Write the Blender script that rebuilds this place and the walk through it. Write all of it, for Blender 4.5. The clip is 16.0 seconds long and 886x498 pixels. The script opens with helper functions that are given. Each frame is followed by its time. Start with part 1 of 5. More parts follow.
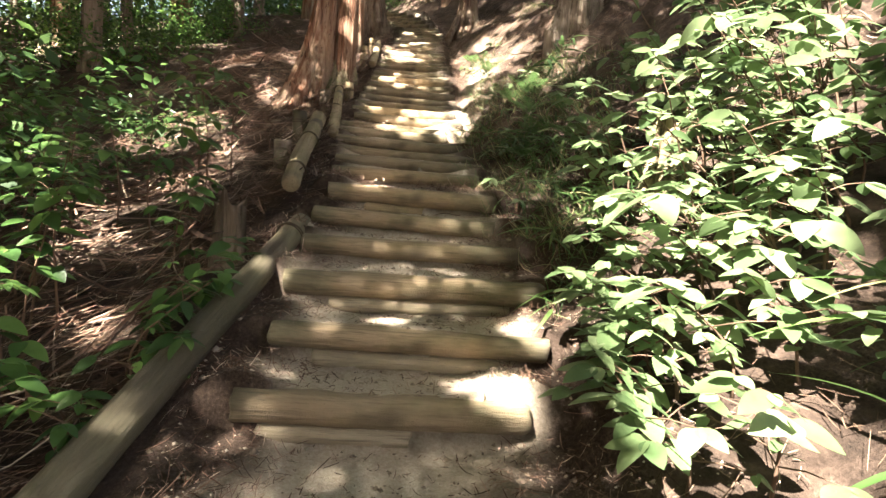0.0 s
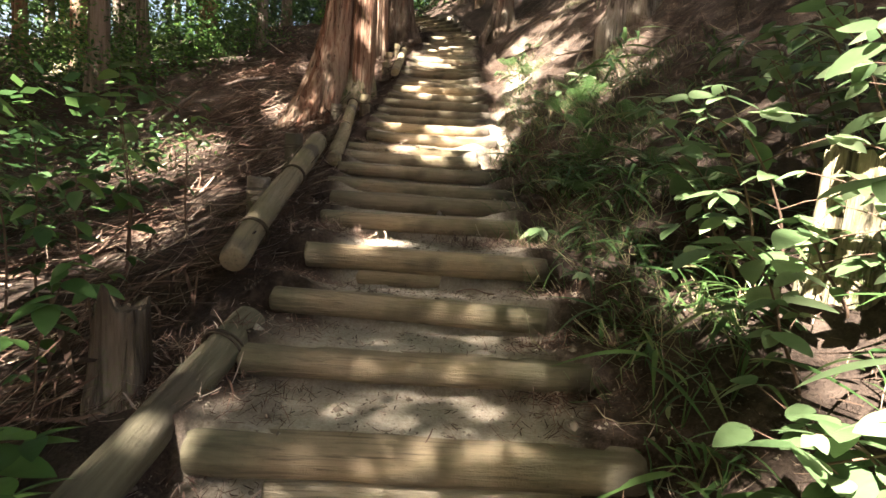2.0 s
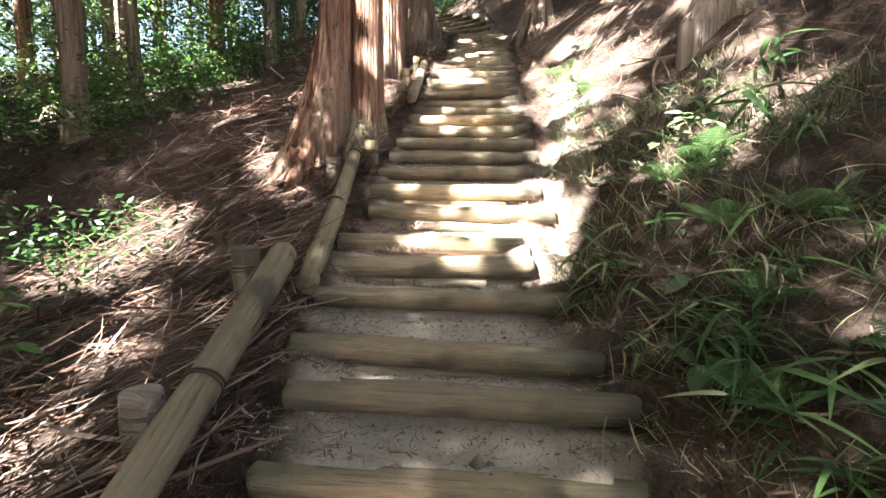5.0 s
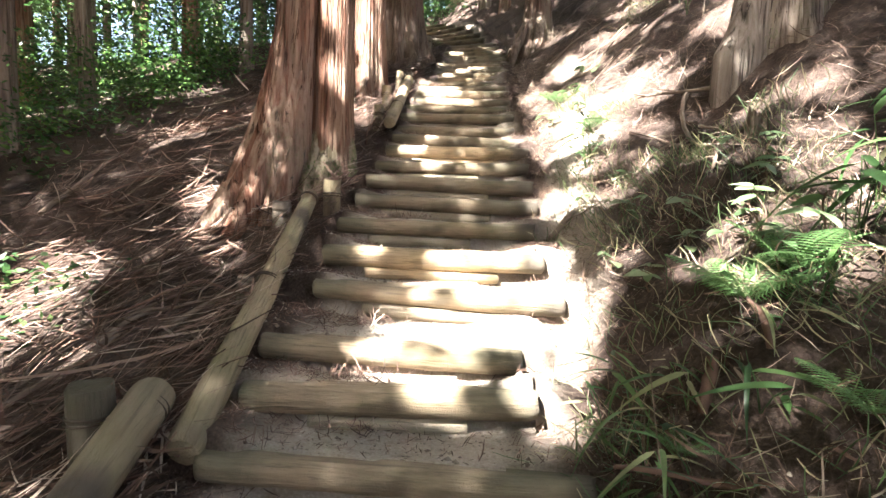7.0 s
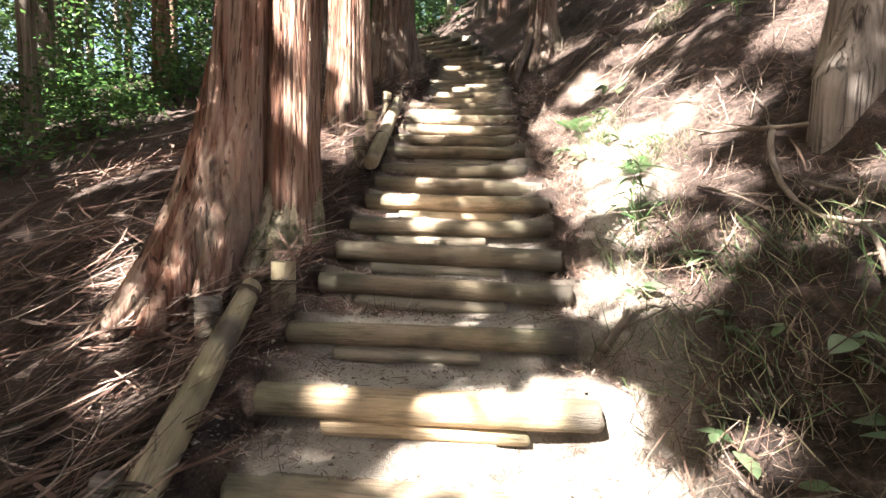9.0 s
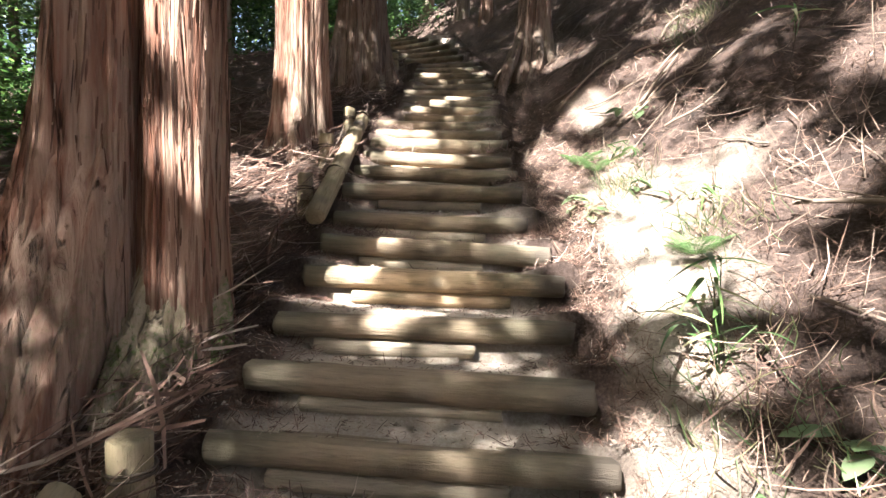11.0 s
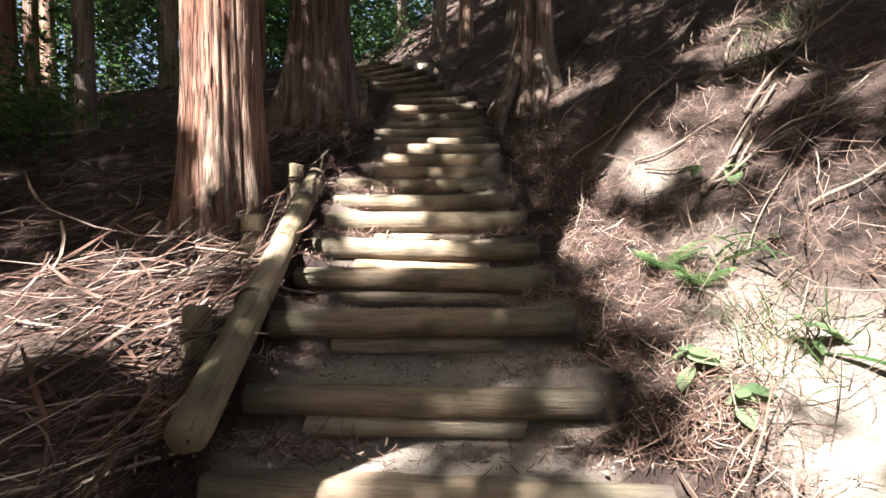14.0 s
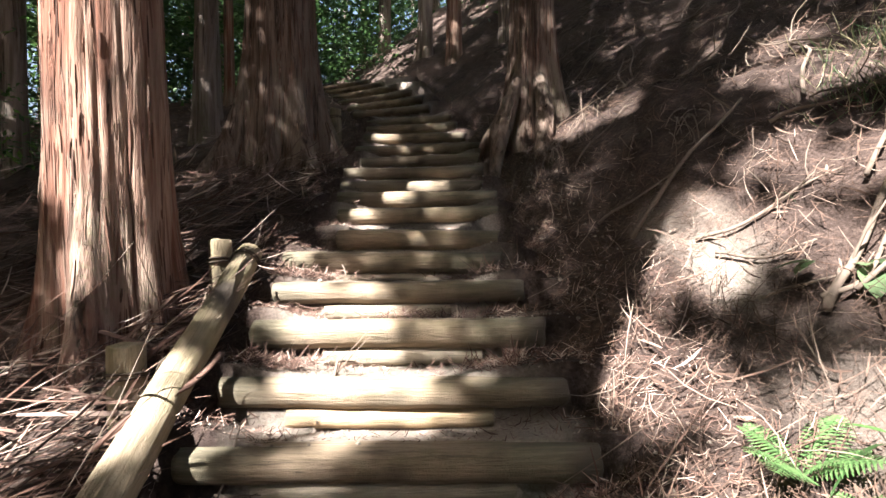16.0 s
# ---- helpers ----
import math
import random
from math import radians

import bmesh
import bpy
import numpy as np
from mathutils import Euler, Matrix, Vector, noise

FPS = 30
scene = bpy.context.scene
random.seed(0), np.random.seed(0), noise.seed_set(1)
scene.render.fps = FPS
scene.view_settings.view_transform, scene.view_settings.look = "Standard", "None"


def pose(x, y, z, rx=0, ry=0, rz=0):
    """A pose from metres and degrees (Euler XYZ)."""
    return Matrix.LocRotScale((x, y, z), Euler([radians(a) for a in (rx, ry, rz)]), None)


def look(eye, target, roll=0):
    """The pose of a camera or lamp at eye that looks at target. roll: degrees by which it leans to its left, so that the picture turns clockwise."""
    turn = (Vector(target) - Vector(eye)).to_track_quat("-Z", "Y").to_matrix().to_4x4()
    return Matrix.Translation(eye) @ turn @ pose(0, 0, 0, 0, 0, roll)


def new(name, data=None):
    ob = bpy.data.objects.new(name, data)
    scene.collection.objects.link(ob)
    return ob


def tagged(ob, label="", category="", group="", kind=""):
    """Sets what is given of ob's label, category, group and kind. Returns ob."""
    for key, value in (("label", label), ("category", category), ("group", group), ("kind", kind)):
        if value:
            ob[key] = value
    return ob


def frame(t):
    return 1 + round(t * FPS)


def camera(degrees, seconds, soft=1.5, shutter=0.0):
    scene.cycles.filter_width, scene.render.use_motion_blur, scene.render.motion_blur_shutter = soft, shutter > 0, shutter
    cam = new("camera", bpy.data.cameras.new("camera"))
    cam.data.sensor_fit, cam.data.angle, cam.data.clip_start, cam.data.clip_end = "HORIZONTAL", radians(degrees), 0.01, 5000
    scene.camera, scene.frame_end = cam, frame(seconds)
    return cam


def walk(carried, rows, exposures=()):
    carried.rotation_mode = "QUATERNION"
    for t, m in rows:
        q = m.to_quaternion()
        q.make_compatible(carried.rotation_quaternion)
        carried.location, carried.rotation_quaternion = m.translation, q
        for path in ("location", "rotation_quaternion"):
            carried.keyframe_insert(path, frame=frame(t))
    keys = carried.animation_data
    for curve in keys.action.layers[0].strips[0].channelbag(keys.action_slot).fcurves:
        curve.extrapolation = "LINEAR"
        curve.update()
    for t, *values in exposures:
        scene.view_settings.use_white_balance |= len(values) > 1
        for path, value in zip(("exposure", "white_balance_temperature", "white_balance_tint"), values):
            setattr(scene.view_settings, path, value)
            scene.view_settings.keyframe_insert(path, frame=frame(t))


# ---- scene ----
cam = camera(83.8, 16.0)
METRES, EYE, TILT, LEAN, TURN = 10.6, 1.5, -6.5, -5.0, 0.0
ROWS = [
    (0.0, 0.0, 0.0, 0.0, 0.0, 0.0, -0.0),
    (0.5, -0.0048, 0.0265, 0.0058, 1.55, 0.66, 0.91),
    (1.0, -0.0081, 0.0543, 0.0214, 1.03, 0.03, 0.31),
    (1.5, 0.0078, 0.0898, 0.034, 1.8, -0.03, -0.22),
    (2.0, 0.006, 0.1177, 0.044, 4.33, 0.61, 0.44),
    (2.5, 0.0043, 0.1412, 0.0597, 4.55, 0.06, -0.37),
    (3.0, 0.0131, 0.1757, 0.0739, 5.93, 0.79, 0.61),
    (3.5, 0.003, 0.2042, 0.0848, 8.8, 0.71, 3.39),
    (4.0, -0.0023, 0.228, 0.1039, 8.68, -0.2, 3.54),
    (6.5, -0.0051, 0.3537, 0.1831, 8.02, 0.54, 2.19),
    (7.0, -0.0064, 0.3769, 0.1929, 7.31, 0.69, 1.66),
    (7.5, -0.0028, 0.4075, 0.2088, 7.84, 0.98, 1.98),
    (8.0, -0.0186, 0.4329, 0.2247, 7.92, 0.77, 1.85),
    (8.5, -0.0222, 0.4606, 0.2345, 7.01, 1.08, 2.06),
    (9.0, -0.019, 0.4904, 0.2506, 7.0, 1.61, 2.49),
    (11.5, -0.0311, 0.6321, 0.3173, 3.84, 1.55, 2.4),
    (12.0, -0.037, 0.6591, 0.3251, 3.72, 2.41, 2.88),
    (12.5, -0.044, 0.6827, 0.3381, 2.98, 2.56, 2.87),
    (13.0, -0.0348, 0.711, 0.355, 2.57, 3.03, 3.35),
    (13.5, -0.0434, 0.7374, 0.3658, 3.07, 3.69, 4.06),
    (14.0, -0.0438, 0.7601, 0.383, 1.95, 3.75, 4.27),
    (14.5, -0.034, 0.7901, 0.3984, 1.12, 4.0, 4.77),
    (15.0, -0.0474, 0.8136, 0.4108, 1.25, 4.11, 4.87),
    (15.5, -0.0489, 0.8325, 0.4243, 0.74, 4.39, 5.1),
    (16.0, -0.0364, 0.8598, 0.4409, 1.16, 4.87, 5.33),
]
EXPOSURES = [(0.0, 4.03, 6950, 8), (2.0, 3.76, 6800, 8), (4.0, 4.32, 6050, 9), (6.5, 4.4, 6000, 9), (9.0, 3.97, 6050, 11),
             (12.5, 3.42, 5950, 12), (14.5, 2.98, 5950, 13), (16.0, 3.15, 5950, 13)]
walk(cam, [(t, pose(0, 0, EYE, TILT, LEAN, TURN) @ pose(METRES * x, METRES * y, METRES * z, 90 + pitch, roll, yaw)) for t, x, y, z, yaw, pitch, roll in ROWS], EXPOSURES)

# ---- sky and sun ----
SUN_AZ, SUN_EL = radians(33.0), radians(50.0)
TO_SUN = Vector((-math.sin(SUN_AZ) * math.cos(SUN_EL), -math.cos(SUN_AZ) * math.cos(SUN_EL), math.sin(SUN_EL)))
world = bpy.data.worlds.new("sky")
scene.world = world
world.use_nodes = True
wn, wl = world.node_tree.nodes, world.node_tree.links
sky = wn.new("ShaderNodeTexSky")
sky.sky_type, sky.sun_disc = "NISHITA", False
sky.dust_density, sky.air_density = 9.0, 1.0
sky.sun_elevation, sky.sun_rotation = SUN_EL, math.atan2(TO_SUN.x, TO_SUN.y)
wl.new(sky.outputs[0], wn["Background"].inputs[0])
wn["Background"].inputs[1].default_value = 0.056
sun_data = bpy.data.lights.new("sun", "SUN")
sun_data.energy, sun_data.angle, sun_data.color = 5.0, radians(0.55), (1.0, 0.95, 0.86)
sun = new("sun", sun_data)
sun.matrix_world = look((0, 0, 30), Vector((0, 0, 30)) - TO_SUN)

# ---- materials ----


class Mat:
    """A node material with short calls."""

    def __init__(self, name, rough=0.9, spec=0.25):
        self.m = bpy.data.materials.new(name)
        self.m.use_nodes = True
        self.n, self.l = self.m.node_tree.nodes, self.m.node_tree.links
        self.b = self.n["Principled BSDF"]
        self.b.inputs["Roughness"].default_value = rough
        self.b.inputs["Specular IOR Level"].default_value = spec
        self.co = self.n.new("ShaderNodeTexCoord").outputs["Object"]

    def space(self, scale, world_space=False):
        m = self.n.new("ShaderNodeMapping")
        m.inputs["Scale"].default_value = scale if hasattr(scale, "__len__") else (scale,) * 3
        src = self.n.new("ShaderNodeNewGeometry").outputs["Position"] if world_space else self.co
        self.l.new(src, m.inputs[0])
        return m.outputs[0]

    def noise(self, scale, detail=4, rough=0.6, world_space=False, dist=0.0):
        t = self.n.new("ShaderNodeTexNoise")
        t.inputs["Scale"].default_value = 1
        t.inputs["Detail"].default_value, t.inputs["Roughness"].default_value = detail, rough
        t.inputs["Distortion"].default_value = dist
        self.l.new(self.space(scale, world_space), t.inputs["Vector"])
        return t.outputs["Fac"]

    def ramp(self, fac, stops):
        r = self.n.new("ShaderNodeValToRGB")
        e = r.color_ramp.elements
        while len(e) < len(stops):
            e.new(0.5)
        for k, (p, c) in zip(e, stops):
            k.position, k.color = p, (*c, 1) if len(c) == 3 else c
        self.l.new(fac, r.inputs[0])
        return r.outputs[0]

    def grey(self, fac, lo, hi):
        m = self.n.new("ShaderNodeMapRange")
        m.inputs[1].default_value, m.inputs[2].default_value = lo, hi
        self.l.new(fac, m.inputs[0])
        return m.outputs[0]

    def mix(self, fac, a, b, mode="MIX"):
        m = self.n.new("ShaderNodeMix")
        m.data_type, m.blend_type = "RGBA", mode
        for sock, v in ((m.inputs[0], fac), (m.inputs[6], a), (m.inputs[7], b)):
            if hasattr(v, "is_linked"):
                self.l.new(v, sock)
            elif isinstance(v, tuple):
                sock.default_value = (*v, 1)
            else:
                sock.default_value = v
        return m.outputs[2]

    def math(self, op, a, b):
        m = self.n.new("ShaderNodeMath")
        m.operation = op
        for sock, v in ((m.inputs[0], a), (m.inputs[1], b)):
            if hasattr(v, "is_linked"):
                self.l.new(v, sock)
            else:
                sock.default_value = v
        return m.outputs[0]

    def rand(self):
        return self.n.new("ShaderNodeObjectInfo").outputs["Random"]

    def island(self):
        return self.n.new("ShaderNodeNewGeometry").outputs["Random Per Island"]

    def attr(self, name):
        a = self.n.new("ShaderNodeAttribute")
        a.attribute_name = name
        return a.outputs["Fac"]

    def done(self, colour, height=None, strength=0.5, dist=0.01, thin=0.0):
        self.l.new(colour, self.b.inputs["Base Color"])
        if height is not None:
            bump = self.n.new("ShaderNodeBump")
            bump.inputs["Strength"].default_value, bump.inputs["Distance"].default_value = strength, dist
            self.l.new(height, bump.inputs["Height"])
            self.l.new(bump.outputs[0], self.b.inputs["Normal"])
        if thin:
            tr = self.n.new("ShaderNodeBsdfTranslucent")
            hs = self.n.new("ShaderNodeHueSaturation")
            hs.inputs["Saturation"].default_value, hs.inputs["Value"].default_value = 0.95, 1.15
            self.l.new(colour, hs.inputs["Color"])
            self.l.new(hs.outputs[0], tr.inputs[0])
            mx = self.n.new("ShaderNodeMixShader")
            mx.inputs[0].default_value = thin
            self.l.new(self.b.outputs[0], mx.inputs[1])
            self.l.new(tr.outputs[0], mx.inputs[2])
            self.l.new(mx.outputs[0], self.n["Material Output"].inputs[0])
        return self.m


def ground_material():
    k = Mat("forest_soil", 0.95, 0.15)
    big, mid = k.noise(1.3, 5, world_space=True), k.noise(9, 6, 0.7, world_space=True)
    fine, grit = k.noise(70, 4, 0.75, world_space=True), k.noise(260, 2, 0.8, world_space=True)
    soil = k.ramp(mid, [(0.32, (0.012, 0.009, 0.007)), (0.5, (0.045, 0.031, 0.025)), (0.68, (0.12, 0.085, 0.068))])
    soil = k.mix(k.grey(big, 0.35, 0.7), soil, k.ramp(fine, [(0.3, (0.022, 0.014, 0.011)), (0.6, (0.12, 0.082, 0.065)), (0.75, (0.25, 0.19, 0.155))]))
    sand = k.ramp(fine, [(0.25, (0.30, 0.245, 0.19)), (0.5, (0.43, 0.36, 0.29)), (0.75, (0.56, 0.485, 0.40))])
    sand = k.mix(k.math("MULTIPLY", k.grey(mid, 0.52, 0.75), 0.8), sand, (0.17, 0.13, 0.10))
    sand = k.mix(k.grey(grit, 0.62, 0.72), sand, (0.52, 0.47, 0.40))
    mask = k.math("MULTIPLY", k.attr("tread"), k.grey(k.math("ADD", mid, big), 0.42, 0.78))
    col = k.mix(mask, soil, sand)
    h = k.math("ADD", k.math("MULTIPLY", fine, 0.7), k.math("ADD", mid, k.math("MULTIPLY", grit, 0.3)))
    return k.done(col, h, 1.0, 0.03)


def log_material(name, light, green, worn=0.88):
    k = Mat(name, 0.75, 0.25)
    grain, streak = k.noise((3.5, 75, 75), 5, 0.7, dist=0.5), k.noise((1.6, 16, 16), 5, 0.7, dist=1.0)
    blot, spot = k.noise((3.2, 6, 6), 4, 0.65), k.noise(85, 3, 0.8)
    wave = k.n.new("ShaderNodeTexWave")
    wave.bands_direction = "Z"
    wave.inputs["Scale"].default_value, wave.inputs["Distortion"].default_value = 1.0, 5.0
    wave.inputs["Detail"].default_value = 3
    k.l.new(k.space((0.8, 6, 14)), wave.inputs["Vector"])
    rings = wave.outputs["Fac"]
    sep = k.n.new("ShaderNodeSeparateXYZ")
    k.l.new(k.co, sep.inputs[0])
    ends = k.grey(k.math("ADD", k.math("ABSOLUTE", sep.outputs[0], 0.0), k.math("MULTIPLY", blot, 0.7)), 0.70, 0.95)
    a = k.ramp(streak, [(0.25, tuple(c * 0.6 for c in light)), (0.5, tuple(c * 0.88 for c in light)), (0.75, light)])
    a = k.mix(k.math("MULTIPLY", k.grey(rings, 0.3, 1.0), 0.12), a, tuple(c * 0.5 for c in light))
    a = k.mix(k.math("MULTIPLY", k.grey(grain, 0.53, 0.64), 0.8), a, tuple(c * 0.32 for c in light))
    a = k.mix(k.math("MULTIPLY", k.grey(blot, 0.47, 0.68), 0.6), a, green)
    a = k.mix(k.math("MULTIPLY", ends, worn), a, k.mix(k.grey(streak, 0.4, 0.6), (0.085, 0.075, 0.048), (0.15, 0.13, 0.085)))
    a = k.mix(k.grey(k.rand(), 0.45, 1.0), a, k.mix(0.45, a, (0.14, 0.11, 0.08)))
    a = k.mix(k.grey(k.noise((2.0, 3, 3), 2), 0.58, 0.72), a, (0.075, 0.06, 0.045))
    a = k.mix(k.grey(spot, 0.66, 0.76), a, (0.05, 0.04, 0.03))
    h = k.math("ADD", k.math("MULTIPLY", grain, 0.7), k.math("ADD", k.math("MULTIPLY", spot, 0.4), streak))
    return k.done(a, h, 0.85, 0.014)


def bark_material(name, dark, mid, pale, moss=0.3):
    k = Mat(name, 0.9, 0.15)
    strip, fine = k.noise((7.5, 7.5, 0.5), 6, 0.62, dist=1.1), k.noise((50, 50, 3.5), 4, 0.7, dist=0.4)
    crack = k.noise((12, 12, 0.6), 5, 0.65, dist=1.6)
    big, speck = k.noise((2.2, 2.2, 0.9), 4, 0.65), k.noise(40, 4, 0.75)
    a = k.ramp(strip, [(0.30, dark), (0.46, mid), (0.60, pale), (0.72, mid)])
    a = k.mix(k.math("MULTIPLY", k.grey(fine, 0.4, 0.7), 0.4), a, k.mix(0.5, a, pale))
    a = k.mix(k.math("MULTIPLY", k.grey(crack, 0.43, 0.36), 0.85), a, tuple(c * 0.3 for c in dark))
    a = k.mix(k.math("MULTIPLY", k.grey(big, 0.42, 0.66), 0.65), a, k.mix(k.grey(fine, 0.3, 0.7), (0.15, 0.115, 0.09), (0.27, 0.22, 0.175)))
    a = k.mix(k.math("MULTIPLY", k.grey(k.math("ADD", speck, big), 1.08, 1.25), moss), a, (0.10, 0.13, 0.045))
    h = k.math("ADD", k.math("MULTIPLY", strip, 1.4), k.math("ADD", k.math("MULTIPLY", fine, 0.35), k.math("MULTIPLY", k.grey(crack, 0.34, 0.46), 1.0)))
    return k.done(a, h, 0.9, 0.03)


def litter_material(name, stops, rough=0.85):
    k = Mat(name, rough, 0.2)
    a = k.ramp(k.island(), stops)
    a = k.mix(k.math("MULTIPLY", k.noise(60, 3, 0.7, world_space=True), 0.5), a, (0.07, 0.045, 0.03))
    return k.done(a, k.noise(150, 2, world_space=True), 0.4, 0.004)


def leaf_material(name, stops, thin=0.45, rough=0.45, by_object=False):
    k = Mat(name, rough, 0.4)
    a = k.ramp(k.rand() if by_object else k.island(), stops)
    a = k.mix(k.math("MULTIPLY", k.grey(k.noise(22, 3), 0.35, 0.75), 0.45), a, k.mix(0.5, a, (0.02, 0.05, 0.01)))
    return k.done(a, k.noise((90, 20, 20), 2), 0.25, 0.003, thin)


SOIL = ground_material()
LOG = log_material("weathered_log", (0.315, 0.235, 0.155), (0.12, 0.104, 0.05))
PALE = log_material("pale_riser_log", (0.42, 0.345, 0.25), (0.25, 0.21, 0.135), 0.2)
# moss tone, with the shade over the lowest rail put into the colour
DARKLOG = log_material("shade_darkened_mossy_log", (0.095, 0.08, 0.055), (0.05, 0.055, 0.026))
FRESH = log_material("newer_log", (0.50, 0.355, 0.215), (0.21, 0.17, 0.09))
RAIL = log_material("peeled_rail", (0.30, 0.235, 0.15), (0.15, 0.13, 0.06), 0.15)
BARK = bark_material("cedar_bark", (0.055, 0.025, 0.016), (0.17, 0.073, 0.045), (0.33, 0.22, 0.16))
GREYBARK = bark_material("grey_bark", (0.06, 0.045, 0.036), (0.15, 0.115, 0.09), (0.29, 0.24, 0.20), 0.5)
BROWNBARK = bark_material("brown_bark", (0.04, 0.024, 0.017), (0.105, 0.066, 0.047), (0.21, 0.155, 0.12), 0.3)
MOSSYBARK = bark_material("torn_mossy_bark", (0.06, 0.04, 0.025), (0.19, 0.145, 0.085), (0.34, 0.28, 0.19), 1.0)
MOSSYPALE = bark_material("pale_mossy_wood", (0.08, 0.06, 0.035), (0.24, 0.20, 0.11), (0.42, 0.36, 0.25), 1.0)
ROTTEN = bark_material("rotten_dark_wood", (0.022, 0.015, 0.011), (0.06, 0.042, 0.03), (0.13, 0.095, 0.065), 0.4)
MOSSY = bark_material("rotten_mossy_wood", (0.12, 0.09, 0.05), (0.33, 0.27, 0.16), (0.55, 0.49, 0.36), 1.0)
ROPE = litter_material("dark_rope", [(0.0, (0.035, 0.028, 0.02)), (1.0, (0.07, 0.055, 0.04))])
NEEDLE = litter_material("cedar_litter", [(0.0, (0.028, 0.015, 0.011)), (0.5, (0.10, 0.052, 0.038)), (0.82, (0.25, 0.155, 0.118)), (1.0, (0.54, 0.43, 0.35))])
TWIG = litter_material("dead_twigs", [(0.0, (0.026, 0.016, 0.012)), (0.5, (0.10, 0.06, 0.043)), (0.85, (0.19, 0.125, 0.092)), (1.0, (0.36, 0.28, 0.22))])
STRIP = litter_material("peeling_bark", [(0.0, (0.04, 0.02, 0.014)), (0.5, (0.13, 0.06, 0.04)), (0.85, (0.22, 0.13, 0.09)), (1.0, (0.34, 0.24, 0.18))])
GREYSTRIP = litter_material("peeling_grey_bark", [(0.0, (0.04, 0.03, 0.024)), (0.5, (0.11, 0.085, 0.068)), (1.0, (0.26, 0.215, 0.18))])
CRUMB = litter_material("soil_crumbs", [(0.0, (0.13, 0.10, 0.08)), (0.6, (0.26, 0.21, 0.165)), (1.0, (0.48, 0.42, 0.35))])
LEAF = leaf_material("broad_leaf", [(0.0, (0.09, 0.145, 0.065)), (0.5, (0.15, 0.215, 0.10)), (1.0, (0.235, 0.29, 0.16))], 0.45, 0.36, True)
# undergrowth green lowered so that the wood's shade is in the leaf colour
DARKLEAF = leaf_material("shade_darkened_leaf", [(0.0, (0.022, 0.05, 0.018)), (0.6, (0.042, 0.09, 0.025)), (1.0, (0.09, 0.16, 0.04))], 0.4)
GRASS = leaf_material("grass_blade", [(0.0, (0.04, 0.07, 0.025)), (0.45, (0.09, 0.13, 0.05)), (0.65, (0.17, 0.17, 0.08)), (1.0, (0.38, 0.31, 0.19))], 0.3)
BRANCH = litter_material("dead_branch_wood", [(0.0, (0.10, 0.075, 0.055)), (1.0, (0.23, 0.18, 0.14))])
SASA = leaf_material("bamboo_grass_leaf", [(0.0, (0.03, 0.065, 0.022)), (0.5, (0.065, 0.12, 0.035)), (0.85, (0.12, 0.19, 0.06)), (1.0, (0.32, 0.28, 0.16))], 0.35, 0.4, True)
# darker copy of LEAF: the shade on the left shrubs is put into the colour
SHADE = leaf_material("shade_darkened_shrub_leaf", [(0.0, (0.035, 0.08, 0.025)), (0.6, (0.075, 0.15, 0.04)), (1.0, (0.14, 0.24, 0.06))], 0.42, 0.4, True)
FERN = leaf_material("fern_frond", [(0.0, (0.07, 0.14, 0.045)), (1.0, (0.16, 0.26, 0.09))], 0.4)
CROWN = leaf_material("cedar_foliage", [(0.0, (0.03, 0.06, 0.018)), (0.7, (0.06, 0.11, 0.03)), (1.0, (0.11, 0.17, 0.04))], 0.3, 0.6)
BUSH = leaf_material("understory_leaf", [(0.0, (0.025, 0.06, 0.018)), (0.6, (0.06, 0.13, 0.03)), (1.0, (0.15, 0.25, 0.05))], 0.4)

# ---- mesh helpers ----
rng = np.random.default_rng(7)


def mesh_data(name, verts, faces, mat, smooth=True):
    me = bpy.data.meshes.new(name)
    me.from_pydata([tuple(map(float, v)) for v in verts], [], [tuple(map(int, q)) for q in faces])
    if smooth:
        me.polygons.foreach_set("use_smooth", [True] * len(me.polygons))
    me.materials.append(mat)
    me.update()
    return me


def thing(name, label, category, data=None, m=None, group="", kind=""):
    ob = tagged(new(name, data), label, category, group, kind)
    if m is not None:
        ob.matrix_world = m
    return ob


def part(name, data, parent, label="", m=None):
    ob = new(name, data)
    ob.parent = parent
    if m is not None:
        ob.matrix_local = m
    if label:
        tagged(ob, label)
    return ob


def tube(pts, radii, segs=6, cap=True):
    """Verts and faces of a tube along points."""
    pts = np.asarray(pts, float)
    n = len(pts)
    radii = np.broadcast_to(np.asarray(radii, float), (n,))
    tan = np.gradient(pts, axis=0)
    tan /= np.linalg.norm(tan, axis=1)[:, None] + 1e-9
    ref = np.array([0, 0, 1.0]) if abs(tan[n // 2][2]) < 0.9 else np.array([1.0, 0, 0])
    u = np.cross(tan, ref)
    u /= np.linalg.norm(u, axis=1)[:, None] + 1e-9
    v = np.cross(u, tan)
    a = np.linspace(0, 2 * np.pi, segs, endpoint=False)
    ring = pts[:, None] + radii[:, None, None] * (np.cos(a)[None, :, None] * u[:, None] + np.sin(a)[None, :, None] * v[:, None])
    verts = ring.reshape(-1, 3)
    faces = [(i * segs + j, i * segs + (j + 1) % segs, (i + 1) * segs + (j + 1) % segs, (i + 1) * segs + j) for i in range(n - 1) for j in range(segs)]
    if cap:
        faces += [tuple(range(segs))[::-1], tuple((n - 1) * segs + j for j in range(segs))]
    return verts, faces


def joined(pieces):
    verts, faces, at = [], [], 0
    for v, f in pieces:
        verts.append(np.asarray(v))
        faces += [tuple(i + at for i in q) for q in f]
        at += len(v)
    return np.concatenate(verts), faces


